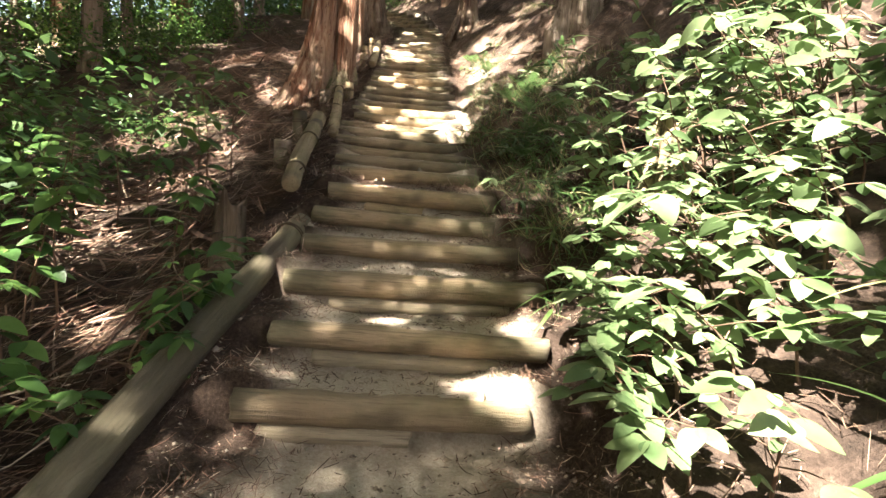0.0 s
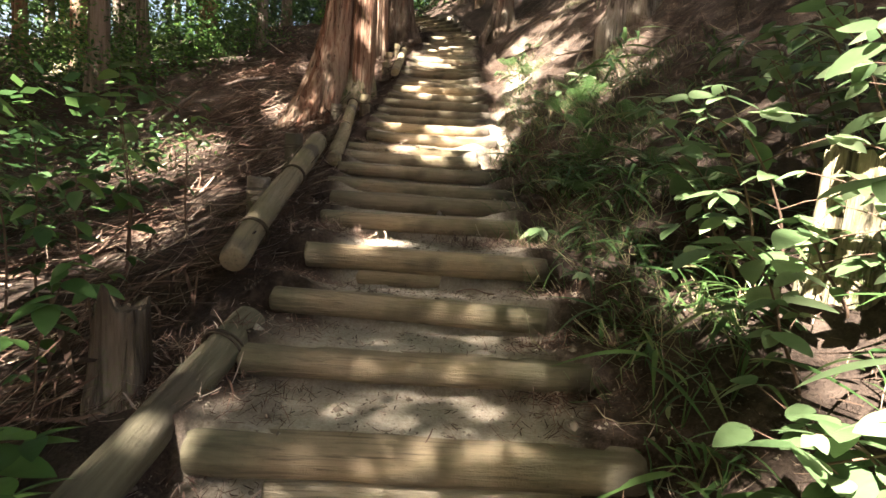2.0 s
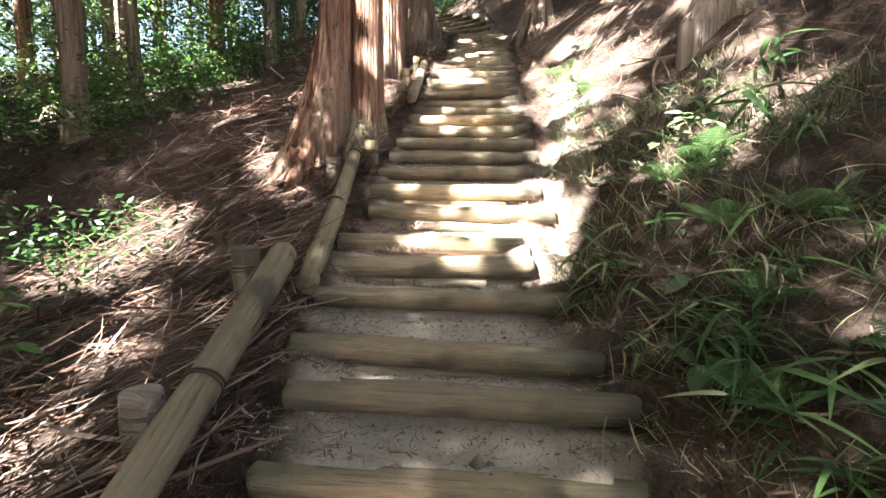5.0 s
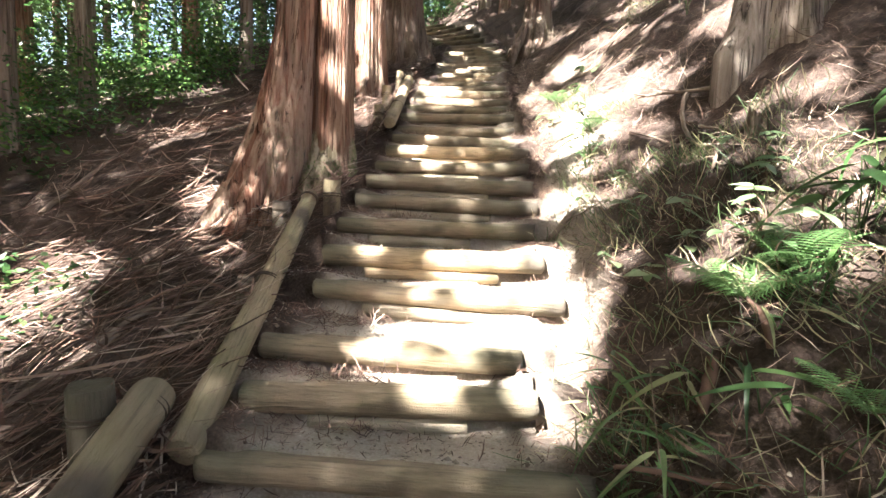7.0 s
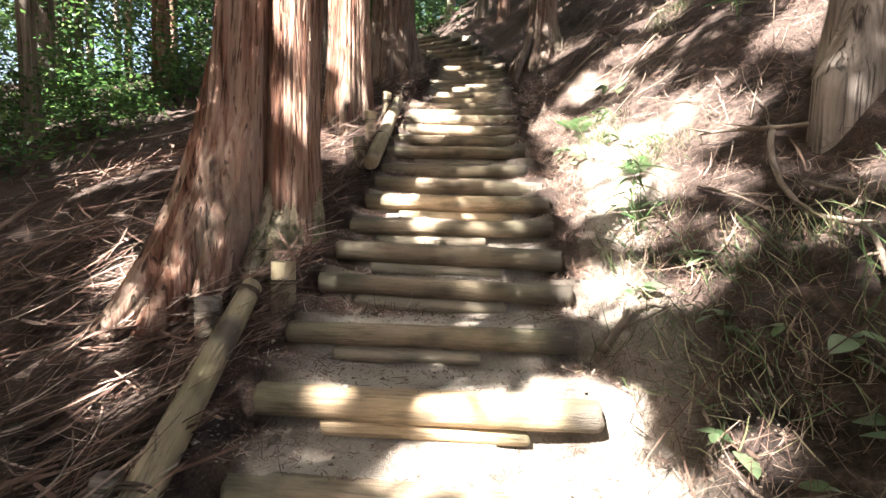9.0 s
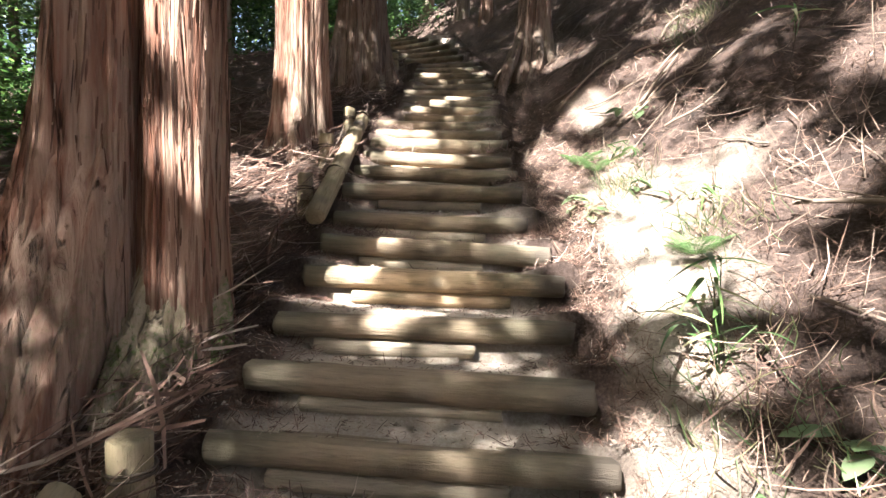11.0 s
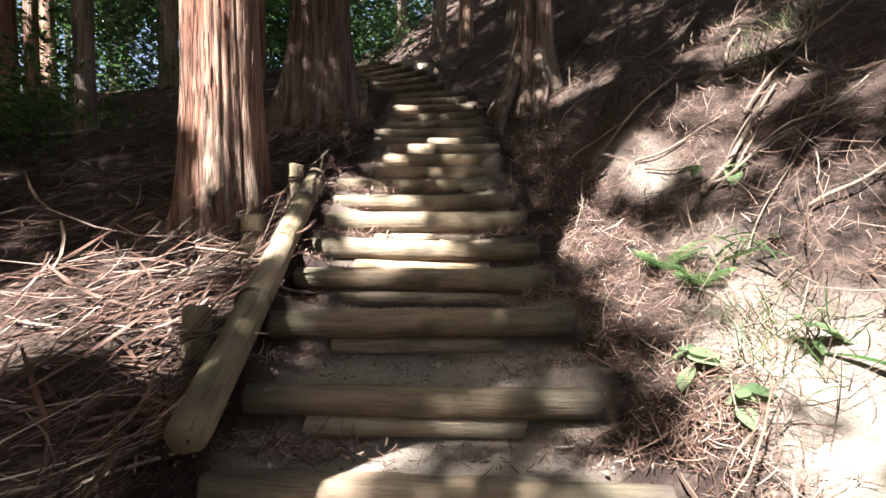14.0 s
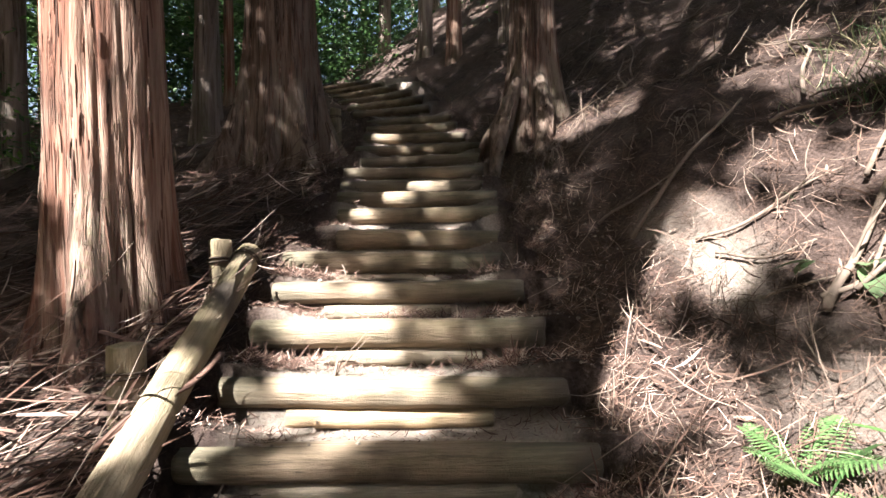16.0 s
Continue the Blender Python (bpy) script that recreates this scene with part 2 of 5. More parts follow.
def fast_mesh(name, verts, quads, mat, smooth=False):
    """A mesh of quads (or triangles) from arrays."""
    me = bpy.data.meshes.new(name)
    verts, quads = np.asarray(verts, np.float32), np.asarray(quads, np.int32)
    k = quads.shape[1]
    me.vertices.add(len(verts))
    me.vertices.foreach_set("co", verts.ravel())
    me.loops.add(quads.size)
    me.loops.foreach_set("vertex_index", quads.ravel())
    me.polygons.add(len(quads))
    me.polygons.foreach_set("loop_start", np.arange(0, quads.size, k, dtype=np.int32))
    me.polygons.foreach_set("loop_total", np.full(len(quads), k, np.int32))
    if smooth:
        me.polygons.foreach_set("use_smooth", np.ones(len(quads), bool))
    me.materials.append(mat)
    me.update(calc_edges=True)
    me.validate()
    return me


def wobble(x, y, seed=0.0):
    """Smooth value noise for arrays, from a few turned waves, about -1 to 1."""
    s = 0
    for i, (a, b, c) in enumerate(((1.0, 0.37, 0.0), (-0.61, 1.13, 1.7), (1.71, -0.83, 4.1), (0.42, 2.05, 2.6), (-2.4, -1.3, 5.2))):
        s = s + np.sin(a * x + b * y + c + seed * (1.3 + i)) / (1 + 0.35 * i)
    return s / 2.6


# ---- the slope ----
PROF_Y = [-60, -6, 0, 1.5, 2.78, 3.21, 4.0, 4.6, 5.18, 6.17, 7.45, 7.97, 8.51, 8.79, 9.48, 10.39, 10.82, 11.26, 11.92, 13.5, 15.8, 17.5, 20, 21.5, 27, 45, 120]
PROF_Z = [-16, -2.2, -0.08, 0.47, 0.94, 1.12, 1.45, 1.64, 1.81, 2.14, 2.62, 2.79, 2.97, 3.14, 3.49, 3.85, 4.07, 4.25, 4.59, 5.25, 6.2, 6.95, 8.1, 8.7, 9.8, 12.5, 16]
EDGE_Y = [-3, 1.9, 2.9, 4.1, 5.1, 5.9, 7.5, 9, 10.5, 12, 15, 17, 18.2, 19, 20.5, 22, 26]
EDGE_L = [-0.8, -0.77, -0.86, -0.92, -1.12, -1.29, -1.45, -1.53, -1.6, -1.65, -1.75, -1.9, -2.3, -2.6, -3.2, -4.2, -7]
EDGE_R = [0.5, 0.5, 0.6, 0.44, 0.35, 0.15, 0.1, 0.04, -0.08, -0.2, -0.32, -0.55, -0.95, -1.15, -1.6, -2.5, -5.5]


def prof(y):
    return np.interp(y, PROF_Y, PROF_Z)


# steps: left end x, y; right end x, y
LOWER_FLIGHT = [(-0.75, -0.15, 0.45, -0.1), (-0.75, 0.3, 0.45, 0.35), (-0.78, 0.78, 0.45, 0.82), (-0.7, 1.28, 0.45, 1.33), (-0.77, 1.9, 0.43, 2), (-0.77, 2.33, 0.6, 2.46),
         (-0.86, 2.79, 0.65, 2.94), (-0.9, 3.22, 0.55, 3.34), (-0.93, 3.61, 0.4, 3.7), (-0.93, 4.04, 0.44, 4.17), (-1.04, 4.66, 0.32, 4.72), (-1.12, 5.09, 0.38, 5.15),
         (-1.24, 5.4, 0.29, 5.44), (-1.29, 5.86, 0.18, 5.96), (-1.33, 6.22, -0.02, 6.36), (-1.4, 6.56, -0.08, 6.62)]
MIDDLE_FLIGHT = [(-1.33, 7.09, 0.18, 7.14), (-1.45, 7.55, 0.08, 7.6), (-1.52, 8.06, 0.04, 8.15), (-1.54, 8.57, 0.08, 8.61), (-1.53, 8.9, 0.05, 8.92), (-1.54, 9.24, 0.01, 9.28),
         (-1.54, 9.66, 0.02, 9.68), (-1.55, 10.05, -0.01, 10.05), (-1.6, 10.46, -0.14, 10.47), (-1.65, 10.9, -0.14, 10.96), (-1.66, 11.32, -0.16, 11.36), (-1.66, 11.64, -0.21, 11.66),
         (-1.66, 12.02, -0.23, 12), (-1.7, 12.43, -0.28, 12.35), (-1.76, 12.8, -0.36, 12.7), (-1.48, 13.12, -0.35, 13.05)]
UPPER_FLIGHT = [(-1.57, 13.52, -0.3, 13.55), (-1.65, 13.92, -0.27, 13.89), (-1.7, 14.27, -0.38, 14.15), (-1.77, 14.77, -0.33, 14.63), (-1.67, 15.22, -0.34, 15.05), (-1.84, 15.78, -0.3, 15.58),
         (-1.82, 16.33, -0.45, 16.16), (-1.87, 16.91, -0.55, 16.67), (-1.96, 17.46, -0.62, 17.16), (-2.3, 18.25, -0.95, 17.75), (-2.55, 18.95, -1.1, 18.3), (-2.85, 19.6, -1.35, 18.85),
         (-3.2, 20.2, -1.65, 19.4), (-3.6, 20.8, -2, 20), (-4.1, 21.4, -2.4, 20.6)]
STEPS = LOWER_FLIGHT + MIDDLE_FLIGHT + UPPER_FLIGHT
# steps with a thin log under them: how far it ends short on either side
UNDER = {4: (0.1, 0.48), 5: (0.2, 0.18), 6: (0.25, 0.2), 9: (0.3, 0.6), 12: (0.3, 0.3), 14: (0.3, 0.3), 16: (0.3, 0.4), 17: (0.3, 0.3), 18: (0.25, 0.5), 19: (0.25, 0.4),
         20: (0.25, 0.4), 21: (0.2, 0.5), 22: (0.3, 0.3), 23: (0.25, 0.45), 24: (0.25, 0.3), 25: (0.3, 0.35), 26: (0.25, 0.3), 27: (0.28, 0.3), 28: (0.35, 0.3), 29: (0.3, 0.4), 30: (0.3, 0.35), 31: (0.1, 0.25), 33: (0.2, 0.2), 35: (0.2, 0.2)}
STEP_Z = [float(prof((s[1] + s[3]) / 2)) - 0.045 for s in STEPS]


def bank(x, y):
    """The hillside without its steps."""
    xl, xr = np.interp(y, EDGE_Y, EDGE_L), np.interp(y, EDGE_Y, EDGE_R)
    dl, dr = np.maximum(xl - 0.05 - x, 0), np.maximum(x - xr - 0.1, 0)
    z = prof(y) + 0.62 * dr + 0.14 * np.clip(dr - 1.0, 0, 3) * np.clip((13 - y) / 2, 0, 1) - np.interp(y, [0, 7, 8.8, 10.3, 20], [0.2, 0.27, 0.24, 0.12, 0.14]) * np.minimum(dl, 3) - 0.1 * np.clip(dl - 3, 0, 40)
    z = z + 0.16 * np.sin(np.clip(dr, 0, 1.6) / 1.6 * np.pi) * wobble(y * 1.7, x * 0.6, 3)
    soft = np.clip((dl + dr) / 0.8, 0, 1)
    z = z + np.clip((dr - 0.5) / 0.6, 0, 1) * 0.06 * wobble(x * 4.1, y * 3.1, 6)
    z = z + soft * (0.07 * wobble(x * 2.1, y * 2.3) + 0.045 * wobble(x * 6.3, y * 5.7, 2) + 0.028 * wobble(x * 15, y * 14, 5))
    z = z + 0.3 * np.exp(-((x + 4.2) / 1.1) ** 2 - ((y - 9.6) / 1.0) ** 2) - 0.08 * np.exp(-((x + 2.6) / 0.6) ** 2 - ((y - 8.2) / 0.7) ** 2)
    z = z - 0.09 * np.exp(-((dl - 0.28) / 0.2) ** 2) * np.clip((y - 10) / 0.5, 0, 1)
    far = np.clip((dl + dr - 5) / 20, 0, 1)
    return z + far * 0.9 * wobble(x * 0.16, y * 0.14, 8)


def slope(x, y):
    """Height of the ground, steps and treads included."""
    x, y = np.asarray(x, float), np.asarray(y, float)
    z = bank(x, y)
    xl, xr = np.interp(y, EDGE_Y, EDGE_L), np.interp(y, EDGE_Y, EDGE_R)
    tread = np.full(np.broadcast(x, y).shape, np.nan)
    for i in range(len(STEPS) - 1):
        a, b = STEPS[i], STEPS[i + 1]
        y0 = a[1] + (x - a[0]) / (a[2] - a[0]) * (a[3] - a[1])
        y1 = b[1] + (x - b[0]) / (b[2] - b[0]) * (b[3] - b[1])
        u = np.clip((y - y0) / np.maximum(y1 - y0, 0.05), 0, 1)
        zz = STEP_Z[i] + 0.062 + u * np.maximum(STEP_Z[i + 1] - STEP_Z[i] - (0.232 if i + 1 in UNDER else 0.182), -0.075) + 0.008 * wobble(x * 9, y * 8, i) + 0.004 * wobble(x * 31, y * 27, i)
        heap = np.exp(-((x - a[0]) / 0.17) ** 2) * (0.055 + 0.045 * wobble(y * 5, x * 3, i)) + np.exp(-((x - a[2]) / 0.2) ** 2) * (0.06 + 0.045 * wobble(y * 6, x * 4, i + 7))
        zz = zz + heap
        here = (y >= y0) & (y < y1)
        tread = np.where(here, zz, tread)
    side = np.maximum(np.maximum(xl - 0.02 - x, x - xr - 0.02), 0)
    w = np.clip(1 - side / 0.22, 0, 1)
    w = w * w * (3 - 2 * w) * ~np.isnan(tread)
    inner = np.clip((np.minimum(x - xl, xr - x) - 0.02 + 0.12 * wobble(x * 7, y * 9, 3)) / 0.22, 0, 1)
    return np.where(w > 0, z * (1 - w) + np.nan_to_num(tread) * w, z), w * inner


def ground_z(x, y):
    return float(slope(np.array([x]), np.array([y]))[0][0])


def spaced(stops):
    out = []
    for a, b, step in stops:
        out += list(np.arange(a, b - 1e-6, step))
    return np.array(out + [stops[-1][1]])


def sandy(x, y):
    """Share of bare pale sand on the foot of the eroded bank, which also paints its sunlit glare."""
    d = x - np.interp(y, EDGE_Y, EDGE_R)
    near = np.interp(y, [5, 8.2, 9.2, 10.5, 12], [-0.25, -0.2, 0.15, 0.38, 0.6])
    wide = np.interp(y, [5, 6.5, 8, 9, 10.3, 11, 12, 13], [0.1, 0.25, 0.3, 0.8, 1.2, 1.0, 0.75, 0.5])
    s = np.clip((d - near - 0.12 * wobble(x * 4.3, y * 3.9, 1)) / 0.3, 0, 1) * np.clip((wide + 0.3 * wobble(x * 3.1, y * 2.7, 4) - d) / 0.4, 0, 1)
    # pale spot painted where a sun patch lies on the upper bank
    sun_spot = np.clip(0.9 - np.hypot(x - 0.55, (y - 12.05) * 0.8) / 0.34 + 0.7 * wobble(x * 9, y * 7, 2), 0, 1)
    return np.maximum(0.85 * s * np.clip((y - 5) / 1.2, 0, 1) * np.clip((11.9 - y) / 1.2, 0, 1), 0.5 * sun_spot)


def build_ground():
    xs = spaced([(-160, -60, 10), (-60, -20, 2.5), (-20, -8, 0.6), (-8, -4, 0.16), (-4, -2, 0.06), (-2, 1.2, 0.035), (1.2, 3.2, 0.06), (3.2, 7, 0.2), (7, 20, 0.8), (20, 120, 10)])
    ys = spaced([(-120, -20, 10), (-20, -4, 1.6), (-4, -0.5, 0.25), (-0.5, 13.5, 0.035), (13.5, 22, 0.06), (22, 32, 0.3), (32, 60, 2), (60, 200, 10)])
    X, Y = np.meshgrid(xs, ys)
    Z, W = slope(X, Y)
    W = np.maximum(W * np.interp(Y, [9, 12.5], [1.0, 0.55]), sandy(X, Y))
    nx, ny = len(xs), len(ys)
    idx = np.arange(nx * ny).reshape(ny, nx)
    quads = np.stack([idx[:-1, :-1], idx[:-1, 1:], idx[1:, 1:], idx[1:, :-1]], -1).reshape(-1, 4)
    me = fast_mesh("ground", np.stack([X, Y, Z], -1).reshape(-1, 3), quads, SOIL, True)
    at = me.attributes.new("tread", "FLOAT", "POINT")
    at.data.foreach_set("value", W.ravel().astype(np.float32))
    thing("ground", "brown forest slope of soil and cedar litter with sandy treads", "ground", me, kind="structure")


build_ground()

# ---- log steps ----


def log_mesh(name, length, r, mat, seed, taper=0.0, segs=18, rings=16, worn=0.0):
    """A log along x, slightly bent and uneven, with worn ends and perhaps a trodden flat top."""
    s = np.concatenate([[-1, -0.995], np.linspace(-0.97, 0.97, rings), [0.995, 1]])
    a = np.linspace(0, 2 * np.pi, segs, endpoint=False)
    S, A = np.meshgrid(s, a, indexing="ij")
    rad = r * (1 - taper * S) * (1 + 0.045 * wobble(S * length * 5, np.cos(A) * 2, seed) + 0.025 * wobble(S * length * 14, np.sin(A) * 5 + np.cos(A) * 3, seed + 4))
    endr = np.interp(np.abs(S), [0, 0.97, 0.995, 1], [1, 1, 0.93, 0.84])
    rad = rad * endr
    yy = rad * np.cos(A) + 0.018 * length * wobble(S * 1.6, 0 * S, seed + 9) * 0.5
    zz = rad * np.sin(A) + 0.012 * length * wobble(S * 1.9, 0 * S, seed + 2) * 0.5
    if worn:
        top = worn * r * (1 + 0.07 * wobble(S * length * 4, np.cos(A) * 1.5, seed + 6))
        zz = np.where(zz > top, top + 0.18 * (zz - top), zz)
    xx = S * length / 2 + 0.012 * wobble(np.cos(A) * 2, np.sin(A) * 2, seed) * (np.abs(S) > 0.98)
    verts = np.stack([xx, yy, zz], -1).reshape(-1, 3)
    n = len(s)
    faces = [(i * segs + (j + 1) % segs, i * segs + j, (i + 1) * segs + j, (i + 1) * segs + (j + 1) % segs) for i in range(n - 1) for j in range(segs)]
    verts = np.concatenate([verts, [verts[:segs].mean(0), verts[-segs:].mean(0)]])
    c0, c1 = n * segs, n * segs + 1
    faces += [(j, (j + 1) % segs, c0) for j in range(segs)] + [((n - 1) * segs + (j + 1) % segs, (n - 1) * segs + j, c1) for j in range(segs)]
    return mesh_data(name, verts, faces, mat)


def along(a, b, roll=0.0):
    """The pose at the middle of a and b with x along a to b."""
    a, b = Vector(a), Vector(b)
    q = (b - a).to_track_quat("X", "Z").to_matrix().to_4x4()
    return Matrix.Translation((a + b) / 2) @ q @ pose(0, 0, 0, roll)


FRESH_STEPS = {9, 17, 22, 31}



def build_steps():
    for i, (x0, y0, x1, y1) in enumerate(STEPS):
        z, r = STEP_Z[i], 0.073 + 0.006 * math.sin(i * 2.3)
        tilt = 0.010 * math.sin(i * 1.7)
        a, b = Vector((x0, y0, z + tilt)), Vector((x1, y1, z - tilt))
        fresh = i in FRESH_STEPS
        me = log_mesh("step_log", (b - a).length, r, FRESH if fresh else LOG, i * 1.9, 0.04 * math.sin(i * 3.1), segs=24, rings=22, worn=0.8)
        label = "newer orange-brown log laid across the slope as a step" if fresh else "weathered grey-brown log laid across the slope as a step"
        thing("step_log", label, "log step", me, along(a, b, 9 * math.sin(i * 1.3)), "log steps of the trail")
        if i in UNDER:
            l, rr = UNDER[i]
            c = a.lerp(b, l / (b - a).length) + Vector((0, 0.008, -0.112))
            d = b.lerp(a, rr / (b - a).length) + Vector((0, 0.008, -0.112))
            me = log_mesh("riser_log", (d - c).length, 0.05, FRESH if i in (9, 17, 22, 27) else PALE, i * 2.7 + 1, 0.05, 14, 10)
            thing("riser_log", "thin pale log wedged under a step log", "riser log", me, along(c, d, i * 41), "thin logs under the steps")


build_steps()

# ---- log rail on its posts ----


def rope_wrap(parent, m, radius, turns=2, width=0.02):
    """Loops of rope round local x."""
    for k in range(turns):
        a = np.linspace(0, 2 * np.pi, 19)[:-1]
        pts = np.stack([(k - turns / 2) * width + 0.005 * np.sin(a * 2 + k), (radius + 0.004) * np.cos(a), (radius + 0.004) * np.sin(a)], -1)
        pts = np.concatenate([pts, pts[:2]])
        v, f = tube(pts, 0.006, 5, False)
        part("rope", mesh_data("rope", v, f, ROPE), parent, "dark rope tied round the wood", m)


def rail(a, b, r, wraps, label, mat=RAIL, taper=0.06):
    a, b = Vector(a), Vector(b)
    ob = thing("rail_log", label, "rail log", None, along(a, b), "low log rail beside the steps")
    length = (b - a).length
    body = part("log", log_mesh("log", length, r, mat, a.y * 3.3, taper), ob)
    for w in wraps:
        rope_wrap(body, pose((w - 0.5) * length, 0, 0), r * 1.02)
    return ob


OLD_POST = "short dark weathered post beside the rail"


def post(x, y, top, r, label="short round wooden post bound to the rail with rope", mat=RAIL, wrap=True):
    base = ground_z(x, y) - 0.12
    ob = thing("wooden_post", label, "post", None, pose(x, y, base), "posts of the low rail")
    h = top - base
    me = log_mesh("log", h, r, mat, x * 9 + y, 0.02, 16, 8)
    part("log", me, ob, "", pose(0, 0, h / 2, 0, -90, 0))
    if wrap:
        rope_wrap(ob, pose(0, 0, h - 0.11, 0, -90, 0), r * 1.03)
    return ob


RAIL_LABEL = "long peeled log laid as a low rail beside the steps"
rail((-1.14, 0.9, 0.30), (-0.95, 3.40, 1.22), 0.078, (0.12, 0.92), "mossy log coloured dark as in shade, laid as a low rail beside the steps", DARKLOG)
rail((-1.06, 3.42, 1.46), (-1.52, 5.92, 2.24), 0.074, (0.14, 0.55, 0.97), RAIL_LABEL, taper=-0.14)
rail((-1.34, 5.80, 2.07), (-1.80, 8.16, 3.01), 0.066, (0.47, 0.96), RAIL_LABEL)
rail((-1.60, 10.0, 3.86), (-1.89, 12.56, 4.97), 0.073, (0.30, 0.60, 0.95), RAIL_LABEL, taper=0.0)
post(-1.55, 4.75, 1.86, 0.08, OLD_POST, GREYBARK, False)
post(-1.72, 5.83, 2.29, 0.08, mat=DARKLOG)
post(-1.72, 6.98, 2.52, 0.06, OLD_POST, GREYBARK, False)
post(-2.0, 8.05, 2.95, 0.075, OLD_POST, GREYBARK, False)
post(-1.67, 8.3, 3.14, 0.075)
post(-1.90, 10.65, 4.185, 0.063)
post(-2.03, 11.6, 4.62, 0.075)
post(-2.05, 12.5, 5.045, 0.066)
post(-2.25, 16.5, 6.82, 0.08, "dark upright post where the steps turn")

# ---- trees ----


def ribbons(pos, direction, normal, length, width, curl, seed, segs=3):
    """Flat curved strips lying at pos: arrays of verts and quads."""
    g = np.random.default_rng(seed)
    n = len(pos)
    side = np.cross(normal, direction)
    side /= np.linalg.norm(side, axis=1)[:, None] + 1e-9
    u = np.linspace(-0.5, 0.5, segs + 1)
    bend, lift = g.normal(0, curl, n), np.abs(g.normal(0, curl, n))
    v = np.empty((n, segs + 1, 2, 3))
    for k, t in enumerate(u):
        centre = pos + direction * (length * t)[:, None] + side * (bend * length * (t * t - 0.1))[:, None] + normal * (lift * length * (t * t) * 1.2)[:, None]
        w = (width * (1.0 - 0.7 * abs(t) * 1.6) / 2)[:, None]
        v[:, k, 0], v[:, k, 1] = centre - side * w + normal * w * 0.3, centre + side * w
    base = (np.arange(n) * (segs + 1) * 2)[:, None]
    q = np.concatenate([np.stack([base + 2 * k, base + 2 * k + 1, base + 2 * k + 3, base + 2 * k + 2], -1)[:, 0] for k in range(segs)])
    return v.reshape(-1, 3), q


def trunk_mesh(name, r0, height, mat, seed, segs=48, rings=40, flare=0.9, flare_h=0.9, ridge=0.06, lobes=5, lean=(0, 0), sink=1.6):
    """A fluted trunk with root flare and bark strips in relief."""
    u = np.linspace(0, 1, rings) ** 1.7
    z = -sink + u * (height + sink)
    a = np.linspace(0, 2 * np.pi, segs, endpoint=False)
    Z, A = np.meshgrid(z, a, indexing="ij")
    up = np.maximum(Z, 0)
    r = r0 * (1 - 0.62 * np.clip(Z / height, 0, 1) ** 1.1)
    fl = flare * np.exp(-np.maximum(Z, -0.25) / (flare_h * 0.45))
    lobe = 0.5 + 0.5 * np.cos(lobes * A + seed + 0.25 * np.sin(up * 0.7)) + 0.45 * np.cos((lobes - 2) * A + seed * 2.3)
    r = r * (1 + 0.45 * fl * np.maximum(lobe, 0.12))
    r = r * (1 + 0.035 * np.cos(lobes * A + seed) * np.exp(-up / 3.0))
    strips = np.abs(wobble(np.cos(A) * 8 + np.sin(up * 1.1 + A * 2) * 0.5, np.sin(A) * 8 + up * 0.5 + 0.3 * np.sin(up * 2.7 + A * 5), seed))
    fine = np.abs(wobble(np.cos(A) * 23 + up * 0.7, np.sin(A) * 23 + up * 1.1, seed + 5))
    r = r * (1 - ridge * np.exp(-strips * 6.0) * (0.55 + 0.45 * np.sin(up * 2.3 + A * 3 + seed)) - ridge * 0.45 * np.exp(-fine * 5.0))
    r = r * (1 + 0.05 * wobble(np.cos(A) * 2.2 + up * 0.35, np.sin(A) * 2.2 - up * 0.3, seed + 9) * np.minimum(1, 0.4 + up))
    x = r * np.cos(A) + lean[0] * up + 0.03 * np.sin(up * 0.5 + seed)
    y = r * np.sin(A) + lean[1] * up
    verts = np.stack([x, y, Z], -1).reshape(-1, 3)
    i, j = np.meshgrid(np.arange(rings - 1), np.arange(segs), indexing="ij")
    quads = np.stack([i * segs + j, i * segs + (j + 1) % segs, (i + 1) * segs + (j + 1) % segs, (i + 1) * segs + j], -1).reshape(-1, 4)
    return fast_mesh(name, verts, quads, mat, True)


TREES = []      # (object, x, y) to which crowns belong


def peeling(trunk, rings, segs, mat, seed, n=1500):
    """Loose fibrous bark strips that lie along a trunk."""
    g = np.random.default_rng(seed)
    co = np.empty(len(trunk.data.vertices) * 3, np.float32)
    trunk.data.vertices.foreach_get("co", co)
    grid = co.reshape(rings, segs, 3).astype(float)
    low = int((grid[:, 0, 2] < 5.5).sum())
    start = int((grid[:, 0, 2] < -0.3).sum())
    z = g.uniform(grid[start, 0, 2], grid[low, 0, 2], n)
    i = np.clip(np.searchsorted(grid[:, 0, 2], z), 1, rings - 2)
    j = g.integers(0, segs, n)
    t = ((z - grid[i - 1, 0, 2]) / (grid[i, 0, 2] - grid[i - 1, 0, 2]))[:, None]
    pos = grid[i - 1, j] * (1 - t) + grid[i, j] * t
    d = grid[i, j] - grid[i - 1, j]
    d /= np.linalg.norm(d, axis=1)[:, None]
    side = grid[i, (j + 1) % segs] - grid[i, (j - 1) % segs]
    nrm = np.cross(side, d)
    nrm /= np.linalg.norm(nrm, axis=1)[:, None]
    d = d + side / np.linalg.norm(side, axis=1)[:, None] * g.normal(0, 0.05, n)[:, None]
    ln = 0.16 * g.lognormal(0, 0.5, n)
    v, q = ribbons(pos + nrm * g.uniform(0.002, 0.007, n)[:, None], d, nrm, ln, g.uniform(0.004, 0.016, n), 0.04, seed + 3, 4)
    part("loose_bark", fast_mesh("loose_bark", v, q, mat), trunk, "loose fibrous bark strips")


